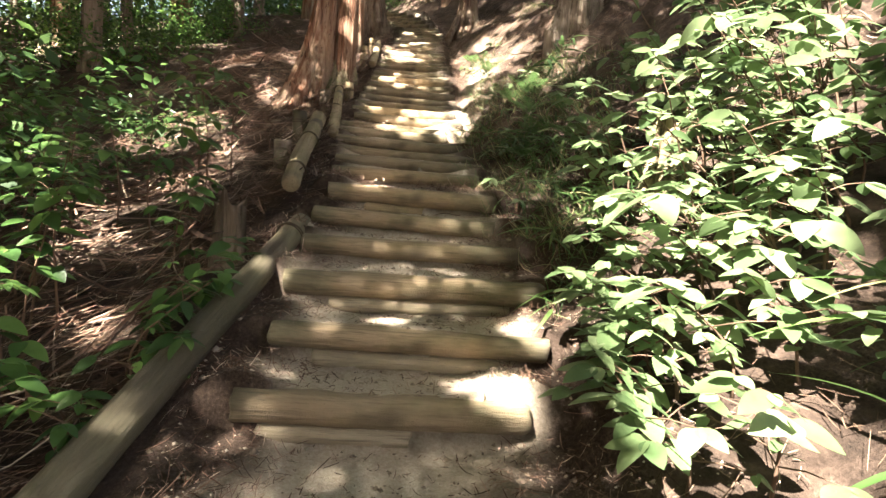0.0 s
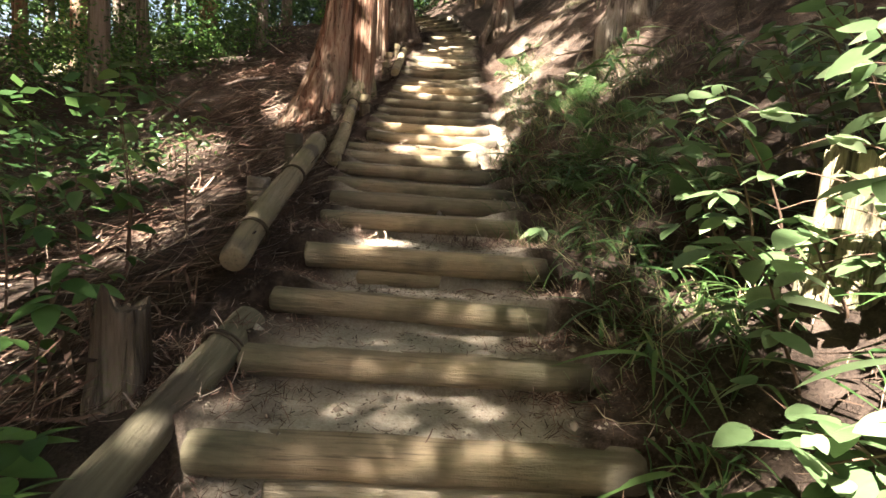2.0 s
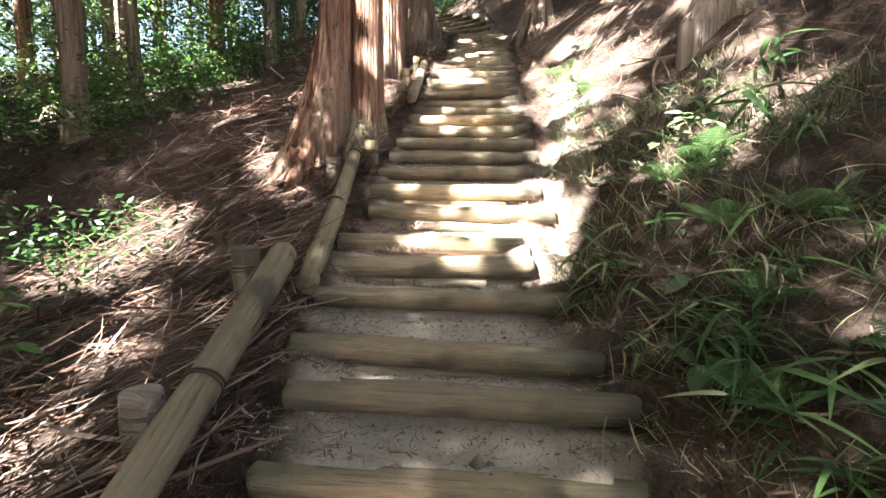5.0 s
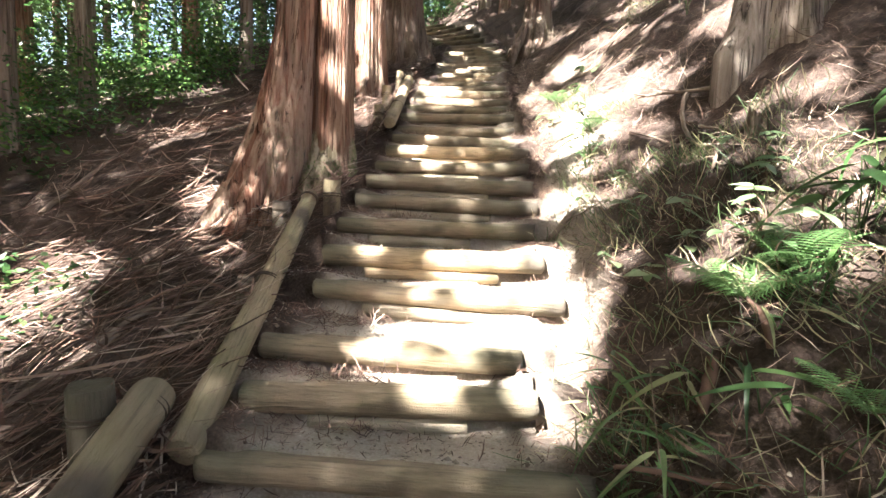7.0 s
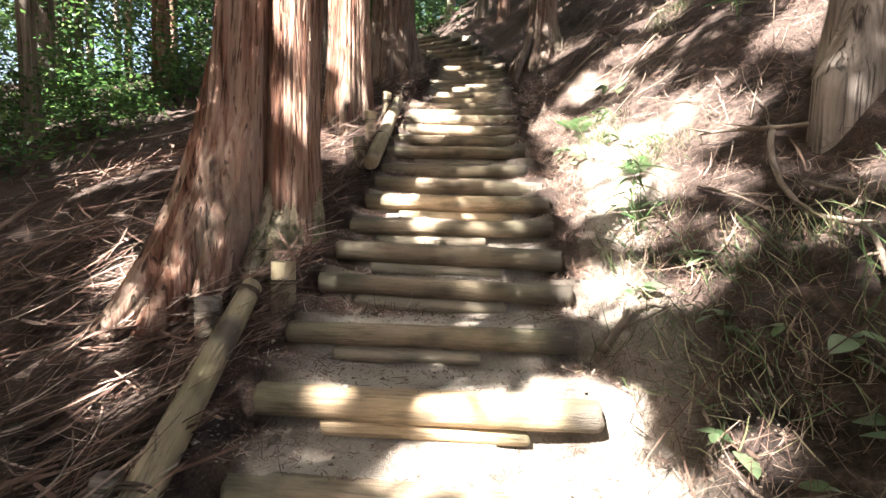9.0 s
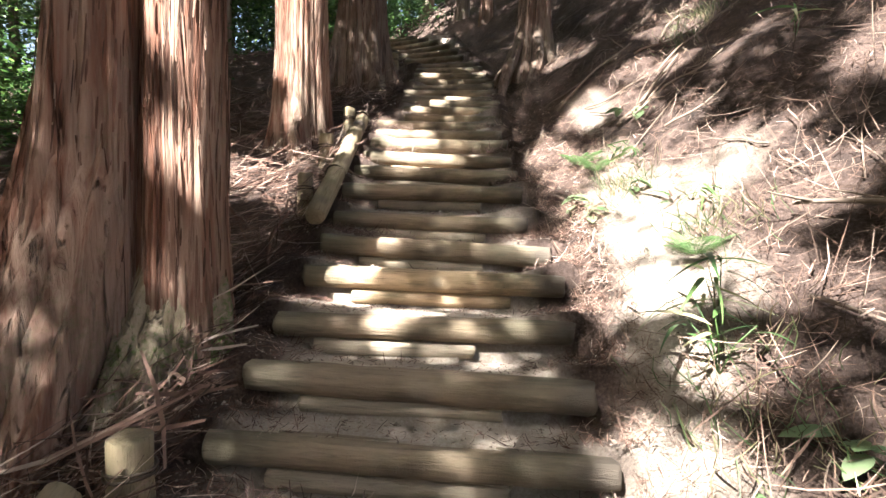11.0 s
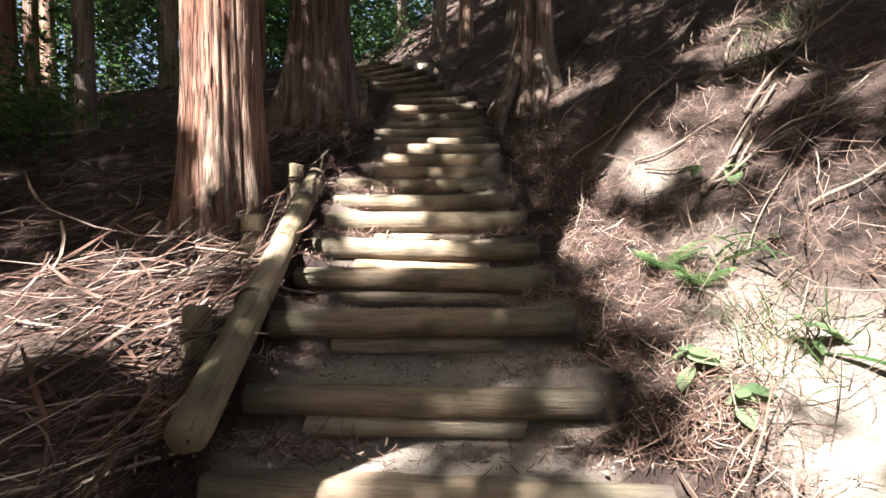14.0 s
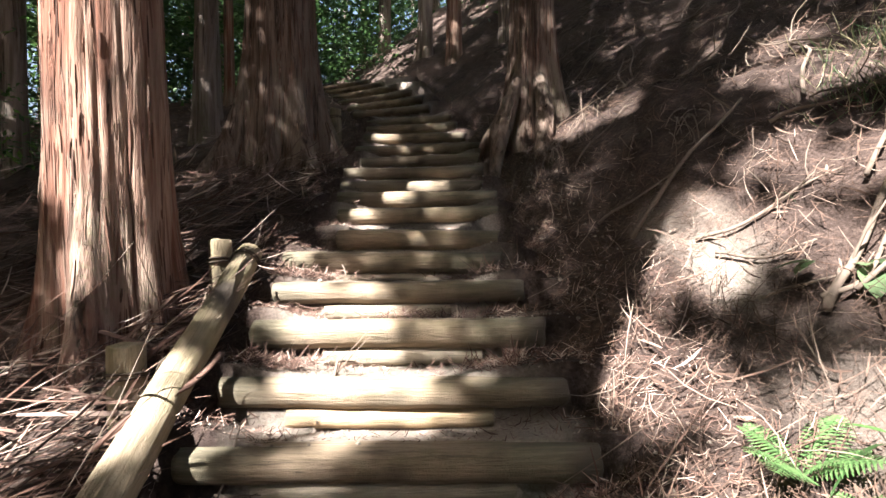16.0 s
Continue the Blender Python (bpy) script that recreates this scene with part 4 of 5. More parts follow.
def build_litter():
    g = np.random.default_rng(21)

    def left_spots(n, reach, lo=-0.5, hi=21):
        y = g.uniform(lo, hi, n)
        return np.interp(y, EDGE_Y, EDGE_L) - np.interp(y, [3.3, 3.9], [0.5, 0.12]) - reach * g.uniform(0, 1, n) ** 1.5, y

    def right_spots(n, reach, lo=-0.5, hi=21):
        y = g.uniform(lo, hi, n)
        x = np.interp(y, EDGE_Y, EDGE_R) + 0.08 + reach * g.uniform(0, 1, n) ** 1.3
        bare = g.uniform(0, 1, n) > 1.1 * sandy(x, y)
        return x[bare], y[bare]

    x, y = left_spots(26000, 4.2, 0.0, 18)
    scatter("cedar_litter", "reddish cedar needles and bark strips on the slope", x, y, 0.10, 0.0045, NEEDLE, 31, 0.8, 0.75, 0.03, 0.10)
    x, y = left_spots(11000, 4.0, 1.0, 16)
    scatter("bark_strips", "long torn strips of red cedar bark", x, y, 0.24, 0.010, NEEDLE, 32, 0.7, 0.6, 0.05, 0.18, 0.1)
    x, y = left_spots(1900, 3.8, 2.0, 15)
    scatter("bark_strips", "broad torn strips of faded cedar bark", x, y, 0.36, 0.024, NEEDLE, 38, 0.65, 0.55, 0.06, 0.12, 0.09)
    x, y = left_spots(6000, 14, 2, 30)
    scatter("leaf_litter", "brown fallen twigs under the far trees", x, y, 0.3, 0.016, NEEDLE, 33, None, 0.5, 0.03)
    x, y = right_spots(36000, 3.2, 0, 20)
    some = g.uniform(0, 1, len(x)) < np.interp(y, [0, 5.2, 6.4], [0.4, 0.4, 1.0])
    scatter("cedar_litter", "brown needles and thin twigs on the bank", x[some], y[some], 0.07, 0.0032, TWIG, 34, 0.8, 1.0, 0.03, 0.16)
    x, y = right_spots(12000, 3.4, 5.6, 19)
    scatter("cedar_litter", "long brown cedar sprays streaming down the bank", x, y, 0.115, 0.0038, TWIG, 44, 0.75, 0.6, 0.05, 0.26, 0.14)
    x, y = right_spots(520, 3.4, 6.5, 18)
    scatter("bark_strips", "long pale bark strips and dead stalks on the bank", x, y, 0.30, 0.0065, TWIG, 45, 0.7, 0.5, 0.06, 0.22, 0.12)
    x, y = right_spots(1800, 3.0, 3, 18)
    scatter("bark_strips", "pale dry bark flakes and dead bamboo leaves", x, y, 0.09, 0.011, TWIG, 35, 0.9, 0.9, 0.03, 0.2)
    x, y = right_spots(1000, 2.8, 5, 18)
    scatter("dead_twigs", "tangle of thin dead twigs and roots on the bank", x, y, 0.24, 0.0052, BRANCH, 39, 0.85, 0.6, 0.06, 0.2, 0.22)
    x, y = right_spots(9000, 0.7, 8.5, 17)
    scatter("trail_litter", "reddish needles heaped at the foot of the bank", x, y, 0.045, 0.003, NEEDLE, 41, None, 1, 0.03, 0.2, 0.25)
    x, y = left_spots(1000, 3.2, 2, 15)
    scatter("dead_twigs", "thin crooked dead twigs on the litter", x, y, 0.28, 0.006, BRANCH, 40, 0.8, 0.7, 0.07, 0.2, 0.22)
    y = g.uniform(0.8, 17, 15000)
    xl, xr = np.interp(y, EDGE_Y, EDGE_L), np.interp(y, EDGE_Y, EDGE_R)
    side = g.uniform(0, 1, 15000)
    x = np.where(side < 0.6, xl - 0.2 + 0.5 * g.uniform(0, 1, 15000) ** 1.2, xr + 0.25 - 0.5 * g.uniform(0, 1, 15000) ** 1.2)
    scatter("trail_litter", "dark needles and bark bits along the step ends", x, y, 0.045, 0.0034, NEEDLE, 36, None, 1, 0.015, 0.15)
    y = g.uniform(1, 14, 5200)
    x = g.uniform(np.interp(y, EDGE_Y, EDGE_L), np.interp(y, EDGE_Y, EDGE_R))
    scatter("tread_litter", "small needles and wood bits on the sandy treads", x, y, 0.028, 0.004, NEEDLE, 37, None, 1, 0.004, 0.2, 0.05)
    for k, (cx, cy, r, n) in enumerate([(-1.12, 3.2, 0.13, 420), (-1.2, 3.0, 0.15, 350), (0.35, 3.3, 0.1, 200), (-0.85, 6.3, 0.14, 250), (-1.3, 10.2, 0.13, 250), (-0.4, 11.75, 0.14, 250), (-0.7, 12.25, 0.2, 300), (0.02, 4.40, 0.16, 420), (-0.95, 4.3, 0.15, 300), (0.05, 10.25, 0.2, 350), (-0.2, 11.15, 0.16, 300), (-1.5, 11.85, 0.16, 350), (-1.55, 12.5, 0.15, 350), (-0.45, 12.5, 0.14, 220), (-1.2, 8.35, 0.2, 250), (-1.15, 6.9, 0.15, 250)]):
        scatter("litter_pile", "small pile of dark needles and bark crumbs on a tread", g.normal(cx, r, n), g.normal(cy, r * 0.45, n), 0.06, 0.005, NEEDLE, 60 + k, None, 1, 0.03, 0.4, 0.3)
    # crumbs of soil and grit
    n = 15000
    y = g.uniform(0.8, 15, n)
    xl, xr = np.interp(y, EDGE_Y, EDGE_L), np.interp(y, EDGE_Y, EDGE_R)
    x = xl - 0.2 + (xr - xl + 0.7) * g.uniform(0, 1, n)
    z = slope(x, y)[0]
    oct_v = np.array([(1, 0, 0), (0, 1, 0), (-1, 0, 0), (0, -1, 0), (0, 0, 0.8), (0, 0, -0.8)])
    oct_f = np.array([(0, 1, 4), (1, 2, 4), (2, 3, 4), (3, 0, 4), (1, 0, 5), (2, 1, 5), (3, 2, 5), (0, 3, 5)])
    size = 0.0045 * g.lognormal(0, 0.6, n)
    v = np.stack([x, y, z], -1)[:, None] + oct_v[None] * size[:, None, None] * g.uniform(0.6, 1.4, (n, 6, 1))
    f = (oct_f[None] + (np.arange(n) * 6)[:, None, None]).reshape(-1, 3)
    thing("soil_crumbs", "small grit and soil crumbs on the treads", "grit", fast_mesh("soil_crumbs", v.reshape(-1, 3), f, CRUMB), kind="stuff")


build_litter()


def bent(a, b, sag=0.1, n=9, seed=0):
    """Points of a crooked branch from a to b."""
    r = np.random.default_rng(seed)
    a, b = np.array(a, float), np.array(b, float)
    t = np.linspace(0, 1, n)
    ln = np.linalg.norm(b - a)
    pts = a + (b - a) * t[:, None]
    for k in (1, 2, 3):
        pts += np.sin(t * np.pi * k)[:, None] * r.normal(0, sag * ln / k / 1.6, 3) * np.array([1, 1, 0.5])
    return pts


def branch(pts, r, label="dead grey branch lying on the bank", mat=BRANCH, twigs=3, seed=0):
    pts = np.asarray(pts)
    base = Vector(pts[0])
    ob = thing("dead_branch", label, "branch", None, Matrix.Translation(base), "dead branches on the bank")
    v, f = tube(pts - np.array(base), np.linspace(r, r * 0.45, len(pts)), 7)
    part("limb", mesh_data("limb", v, f, mat), ob)
    g = np.random.default_rng(seed + 50)
    for k in range(twigs):
        i = g.integers(2, len(pts) - 1)
        d = pts[i] - pts[i - 1]
        d = d / np.linalg.norm(d) + g.normal(0, 0.6, 3) * np.array([1, 1, 0.3])
        e = pts[i] + d / np.linalg.norm(d) * g.uniform(0.12, 0.35)
        v, f = tube(bent(pts[i], e, 0.12, 5, seed + k) - np.array(base), np.linspace(r * 0.4, r * 0.15, 5), 5)
        part("twig", mesh_data("twig", v, f, mat), ob)


def lying(x0, y0, x1, y1, r, seed, lift=0.03, sag=0.07):
    """A crooked branch that follows the ground."""
    p = bent((x0, y0, 0), (x1, y1, 0), sag, 11, seed)
    p[:, 2] = [ground_z(q[0], q[1]) + lift for q in p]
    p[1:-1, 2] = (p[:-2, 2] + p[1:-1, 2] + p[2:, 2]) / 3 + 0.01
    branch(p, r, seed=seed)


def build_branches():
    seen = [(1.63, 8.72, 1.0, 9.23, 0.022, 0.10, 0.04), (1.37, 8.99, 1.06, 7.47, 0.021, 0.08, 0.05), (1.33, 8.52, 1.36, 8.05, 0.012, 0.08, 0.05), (0.18, 8.1, 0.44, 8.14, 0.028, 0.03, 0.08),
            (0.31, 12.3, 1.17, 12.76, 0.016, 0.06, 0.03), (1.1, 12.37, 1.7, 12.13, 0.012, 0.09, 0.02), (0.74, 11.47, 1.35, 11.8, 0.019, 0.06, 0.05), (0.76, 11.52, 1.23, 11.59, 0.013, 0.05, 0.07),
            (0.21, 12.57, 0.61, 12.47, 0.010, 0.05, 0.08), (0.58, 11.96, 0.91, 11.75, 0.010, 0.04, 0.05), (1.15, 11.79, 1.92, 12.12, 0.012, 0.07, 0.04), (0.86, 11.48, 1.54, 11.3, 0.010, 0.07, 0.05)]
    seen += [(0.96, 10.89, 1.38, 10.83, 0.011, 0.06, 0.06), (-2.02, 6.62, -1.65, 7.39, 0.018, 0.05, 0.05), (-2.37, 6.51, -2.27, 6.9, 0.02, 0.05, 0.05), (-2.47, 6.85, -1.91, 6.89, 0.016, 0.06, 0.05),
             (-2.79, 6.09, -2.29, 6.64, 0.02, 0.06, 0.03), (-1.65, 10.91, -1.46, 11.35, 0.009, 0.05, 0.04), (-3.29, 12.0, -3.24, 12.7, 0.022, 0.06, 0.04), (-5.1, 8.9, -5.0, 10.0, 0.03, 0.06, 0.04), (-1.25, 11.6, -1.1, 11.74, 0.008, 0.05, 0.02)]
    for k, (x0, y0, x1, y1, rad, lift, sag) in enumerate(seen):
        lying(x0, y0, x1, y1, rad, k + 1, lift, sag)
    r = random.Random(9)
    for k in range(34):
        y = r.uniform(3, 18)
        x = float(np.interp(y, EDGE_Y, EDGE_R)) + r.uniform(0.4, 2.8)
        a = r.gauss(0.9, 0.7)
        ln = r.uniform(0.4, 1.3)
        lying(x, y, x + ln * math.cos(a), y + ln * math.sin(a), r.uniform(0.004, 0.011), 20 + k, 0.03)
    for k in range(22):
        y = r.uniform(11.5, 17)
        x = float(np.interp(y, EDGE_Y, EDGE_R)) + r.uniform(1.2, 3.2)
        a = r.gauss(0.8, 0.5)
        ln = r.uniform(0.5, 1.2)
        lying(x, y, x + ln * math.cos(a), y + ln * math.sin(a), r.uniform(0.005, 0.014), 220 + k, 0.06)
    for k in range(30):
        y = r.uniform(3, 14)
        x = float(np.interp(y, EDGE_Y, EDGE_L)) - r.uniform(0.4, 3.0)
        a = r.gauss(0.9, 0.5)
        ln = r.uniform(0.4, 1.1)
        lying(x, y, x + ln * math.cos(a), y + ln * math.sin(a), r.uniform(0.006, 0.016), 120 + k, 0.04)


build_branches()

# ---- stumps ----


def stump(x, y, top, r, mat, label, seed, lean=0.0):
    z = ground_z(x, y)
    h = top - z
    segs, rings = 40, 16
    zz = np.concatenate([np.linspace(-0.3, h, rings), [h - 0.005, h - 0.02]])
    a = np.linspace(0, 2 * np.pi, segs, endpoint=False)
    Z, A = np.meshgrid(zz, a, indexing="ij")
    rr = r * (1 + 0.5 * np.exp(-np.maximum(Z, 0) / 0.18) * (0.5 + 0.5 * np.cos(4 * A + seed))) * (1 + 0.07 * wobble(np.cos(A) * 5, np.sin(A) * 5 + Z * 0.8, seed))
    rr[-2] *= 0.85
    rr[-1] *= 0.3
    jag = np.zeros_like(Z)
    jag[rings - 3:rings + 1] = 0.09 * wobble(np.cos(a) * 4, np.sin(a) * 4, seed)
    verts = np.stack([rr * np.cos(A) + lean * np.maximum(Z, 0), rr * np.sin(A), Z + jag], -1).reshape(-1, 3)
    n = len(zz)
    faces = [(i * segs + j, i * segs + (j + 1) % segs, (i + 1) * segs + (j + 1) % segs, (i + 1) * segs + j) for i in range(n - 1) for j in range(segs)] + [tuple((n - 1) * segs + j for j in range(segs))]
    thing("tree_stump", label, "stump", mesh_data("tree_stump", verts, faces, mat), pose(x, y, z))


stump(1.46, 3.25, 2.09, 0.12, MOSSYPALE, "tall rotten stump with moss among green leaves", 1.0, -0.05)
stump(-1.30, 3.05, 1.33, 0.09, ROTTEN, "short dark broken stump beside the rail", 2.0)
stump(-10.2, 13.1, 4.3, 0.28, MOSSY, "pale sunlit rotten stump in the wood", 3.0)
stump(1.47, 7.88, 3.68, 0.05, ROTTEN, "thin broken upright stub on the bank", 4.0)

# ---- leafy plants ----


def leaf_mesh(name, length, width, mat, fold=0.18, droop=0.25, n=9, point=0.72):
    """One pointed oval leaf along x with a folded midrib and a bent tip."""
    t = np.linspace(0, 1, n)
    w = width / 2 * np.sin(np.pi * t ** point) ** 0.75
    w[0], w[-1] = width * 0.02, 0.0008
    x, z = length * t, -droop * length * t ** 2
    v, f = [], []
    for i in range(n):
        v += [(x[i], -w[i], z[i] + fold * w[i]), (x[i], 0, z[i]), (x[i], w[i], z[i] + fold * w[i])]
    for i in range(n - 1):
        a = 3 * i
        f += [(a, a + 1, a + 4, a + 3), (a + 1, a + 2, a + 5, a + 4)]
    return mesh_data(name, v, f, mat)


LEAVES = [leaf_mesh("leaf", l, w, LEAF, 0.13, d) for l, w, d in ((0.13, 0.074, 0.12), (0.10, 0.06, 0.25), (0.15, 0.085, 0.2), (0.075, 0.046, 0.1))]
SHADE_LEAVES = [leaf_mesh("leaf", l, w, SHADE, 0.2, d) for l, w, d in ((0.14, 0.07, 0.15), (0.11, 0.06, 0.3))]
BLADES = [leaf_mesh("leaf", l, w, SASA, 0.3, d, 9, 0.5) for l, w, d in ((0.30, 0.028, 0.45), (0.24, 0.022, 0.3), (0.36, 0.03, 0.6))]


def shrub_stem(x, y, height, lean, seed, leaves=LEAVES, pairs=6, label="leafy green shrub with broad pointed leaves", name="leafy_shrub", size=1.0):
    g = random.Random(seed)
    z = ground_z(x, y) - 0.02
    ob = thing(name, label, "shrub", None, pose(x, y, z), "broad-leaved shrubs beside the steps")
    n = 8
    t = np.linspace(0, 1, n)
    pts = np.stack([lean[0] * t ** 1.6, lean[1] * t ** 1.6, height * (t - 0.12 * t ** 3)], -1)
    pts[:, 0] += 0.02 * np.sin(t * 7 + seed)
    v, f = tube(pts, np.linspace(0.007, 0.002, n), 6)
    part("stem", mesh_data("stem", v, f, TWIG), ob)

    def put(p, az, pitch, s, holder=None):
        q = Matrix.Translation(Vector(p)) @ pose(0, 0, 0, g.uniform(-25, 25), pitch, az)
        part("leaf", g.choice(leaves), holder or ob, "", q @ Matrix.Scale(s * size, 4))

    az = g.uniform(0, 360)
    for k in range(pairs):
        u = 0.3 + 0.7 * (k + 0.5) / pairs
        p = np.array([np.interp(u, t, pts[:, c]) for c in range(3)])
        az += 90 + g.uniform(-25, 25)
        for side in (0, 180):
            s = g.uniform(0.5, 1.3) * (0.75 + 0.3 * u)
            if k < pairs - 1 and g.random() < 0.45:
                d = Vector((math.cos(radians(az + side)), math.sin(radians(az + side)), 0.35)) * g.uniform(0.10, 0.22)
                vv, ff = tube([p, p + np.array(d) * 0.5 + (0, 0, 0.01), p + np.array(d)], [0.003, 0.0025, 0.0015], 5)
                tw = part("twig", mesh_data("twig", vv, ff, TWIG), ob)
                for off in (-55, 0, 55):
                    put(p + np.array(d), az + side + off, g.uniform(0, 28), s, tw)
            else:
                put(p, az + side + g.uniform(-15, 15), g.uniform(-5, 30), s)
    for off in (0, 120, 240):
        put(pts[-1], az + off, g.uniform(-15, 15), 0.8)
    return ob


def build_shrubs():
    r = random.Random(3)
    # a low front row by the steps, then taller stems up the bank that lean over it
    rows = [(0.82 + r.uniform(0, 0.75), 1.3 + r.uniform(0, 1.1), 0.32 + r.uniform(0, 0.25)) for _ in range(17)]
    rows += [(1.05 + r.uniform(0, 1.0), 2.1 + r.uniform(0, 1.3), 0.55 + r.uniform(0, 0.45)) for _ in range(24)]
    rows += [(1.7 + r.uniform(0, 1.6), 2.4 + r.uniform(0, 2.2), 0.85 + r.uniform(0, 0.4)) for _ in range(22)]
    rows += [(1.35 + r.uniform(0, 0.9), 1.15 + r.uniform(0, 1.3), 0.35 + r.uniform(0, 0.35)) for _ in range(16)]
    rows += [(2.1 + r.uniform(0, 1.0), 1.9 + r.uniform(0, 1.4), 0.7 + r.uniform(0, 0.4)) for _ in range(10)]
    rows += [(0.76 + r.uniform(0, 0.25), 1.4 + r.uniform(0, 0.6), 0.25 + r.uniform(0, 0.15)) for _ in range(9)]
    rows += [(1.46 + r.uniform(-0.35, 0.35), 3.25 + r.uniform(0.0, 0.5), 0.6 + r.uniform(0, 0.4)) for _ in range(9)]
    # the stems in front of the rotten stump stay low
    rows = [(x, y, min(h, 0.4) if abs(x / y - 0.45) < 0.06 and y < 3.2 else h) for x, y, h in rows]
    for k, (x, y, h) in enumerate(rows):
        lx, ly = -0.12 - 0.45 * h * r.uniform(0.4, 1.2), -0.2 * h * r.uniform(0.2, 1.5)
        shrub_stem(x, y, h, (lx, ly), 40 + k, pairs=r.choice((6, 7, 8)), size=1.02)
    rows = [(-1.78, 3.75, 1.25), (-1.98, 4.0, 1.35), (-1.72, 3.4, 1.0), (-1.62, 3.0, 0.8), (-2.05, 3.5, 1.25), (-1.85, 4.4, 1.1), (-1.75, 2.0, 0.75), (-1.6, 1.45, 0.45), (-1.45, 1.9, 0.35), (-1.28, 2.0, 0.35), (-1.4, 2.3, 0.4), (-1.25, 1.6, 0.3)]
    rows += [(r.uniform(-4.4, -1.9), 0, r.uniform(0.8, 1.6)) for _ in range(23)]
    rows = [(x, y or r.uniform(1.8, 3.4) + 0.75 * (-1.9 - x), h) for x, y, h in rows]
    for k, (x, y, h) in enumerate(rows):
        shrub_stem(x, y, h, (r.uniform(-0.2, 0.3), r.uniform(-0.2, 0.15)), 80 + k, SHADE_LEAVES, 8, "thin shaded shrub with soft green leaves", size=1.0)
    for k, (x, y, h) in enumerate([(0.45, 7.16, 0.12), (0.42, 8.2, 0.14), (0.22, 10.42, 0.16), (0.30, 10.2, 0.14), (0.62, 10.3, 0.14), (0.9, 6.5, 0.2), (0.62, 7.75, 0.16), (0.75, 8.25, 0.14), (0.85, 7.3, 0.2), (1.05, 6.85, 0.25), (1.3, 7.3, 0.2), (0.55, 6.75, 0.14), (0.7, 5.5, 0.16), (0.6, 3.9, 0.16), (0.75, 6.9, 0.2), (1.2, 7.1, 0.22), (0.95, 11.5, 0.12), (0.55, 5.2, 0.15), (0.5, 4.55, 0.14), (0.98, 6.62, 0.32), (1.08, 6.4, 0.36), (0.9, 6.35, 0.25)]):
        shrub_stem(x, y, h, (r.uniform(-0.06, 0.03), r.uniform(-0.05, 0.05)), 130 + k, LEAVES, 2, "small seedling with a few pale green leaves", "seedling", 0.95)


build_shrubs()
for k, (dx, dy) in enumerate(((0.0, 0.0), (-0.05, 0.16), (0.06, -0.14))):
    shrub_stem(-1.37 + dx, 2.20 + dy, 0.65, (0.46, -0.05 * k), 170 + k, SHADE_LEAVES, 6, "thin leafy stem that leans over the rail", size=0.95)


def blade_plant(x, y, n, seed, height=0.3, size=1.0, label="bamboo grass with long narrow leaves"):
    g = random.Random(seed)
    ob = thing("bamboo_grass", label, "grass plant", None, pose(x, y, ground_z(x, y) - 0.01), "bamboo grass on the bank")
    for k in range(max(1, n // 4)):
        top = (g.uniform(-0.12, 0.1), g.uniform(-0.12, 0.08), height * g.uniform(0.6, 1.1))
        v, f = tube([(0, 0, 0), (top[0] * 0.4, top[1] * 0.4, top[2] * 0.6), top], [0.004, 0.003, 0.002], 5)
        part("stem", mesh_data("stem", v, f, SASA), ob)
        az = g.uniform(0, 360)
        for j in range(4):
            az += 100 + g.uniform(-30, 30)
            part("leaf", g.choice(BLADES), ob, "", Matrix.Translation(top) @ pose(0, 0, -0.03 * j, g.uniform(-30, 30), g.uniform(-35, 20), az) @ Matrix.Scale(size * g.uniform(0.7, 1.1), 4))


def build_blades():
    r = random.Random(17)
    for k, (x, y, n, h, s) in enumerate([(1.22, 6.38, 14, 0.55, 1.4), (1.42, 6.6, 10, 0.5, 1.2), (0.75, 11.0, 8, 0.12, 0.6), (0.5, 8.75, 16, 0.3, 0.9), (0.55, 8.9, 12, 0.35, 0.9), (1.55, 1.35, 12, 0.35, 1.2), (1.35, 1.15, 8, 0.25, 1.1), (0.85, 10.0, 12, 0.12, 0.8),
                                         (0.62, 10.9, 12, 0.2, 0.9), (1.9, 10.9, 8, 0.3, 0.9)]):
        blade_plant(x, y, n, 300 + k, h, s)
    for k in range(135):
        y = r.uniform(2.6, 6.2)
        blade_plant(float(np.interp(y, EDGE_Y, EDGE_R)) + 0.1 + 1.7 * r.random() ** 1.2, y, 8, 400 + k, r.uniform(0.12, 0.28), r.uniform(0.6, 0.95), "shaded bamboo grass with dark narrow leaves")


build_blades()


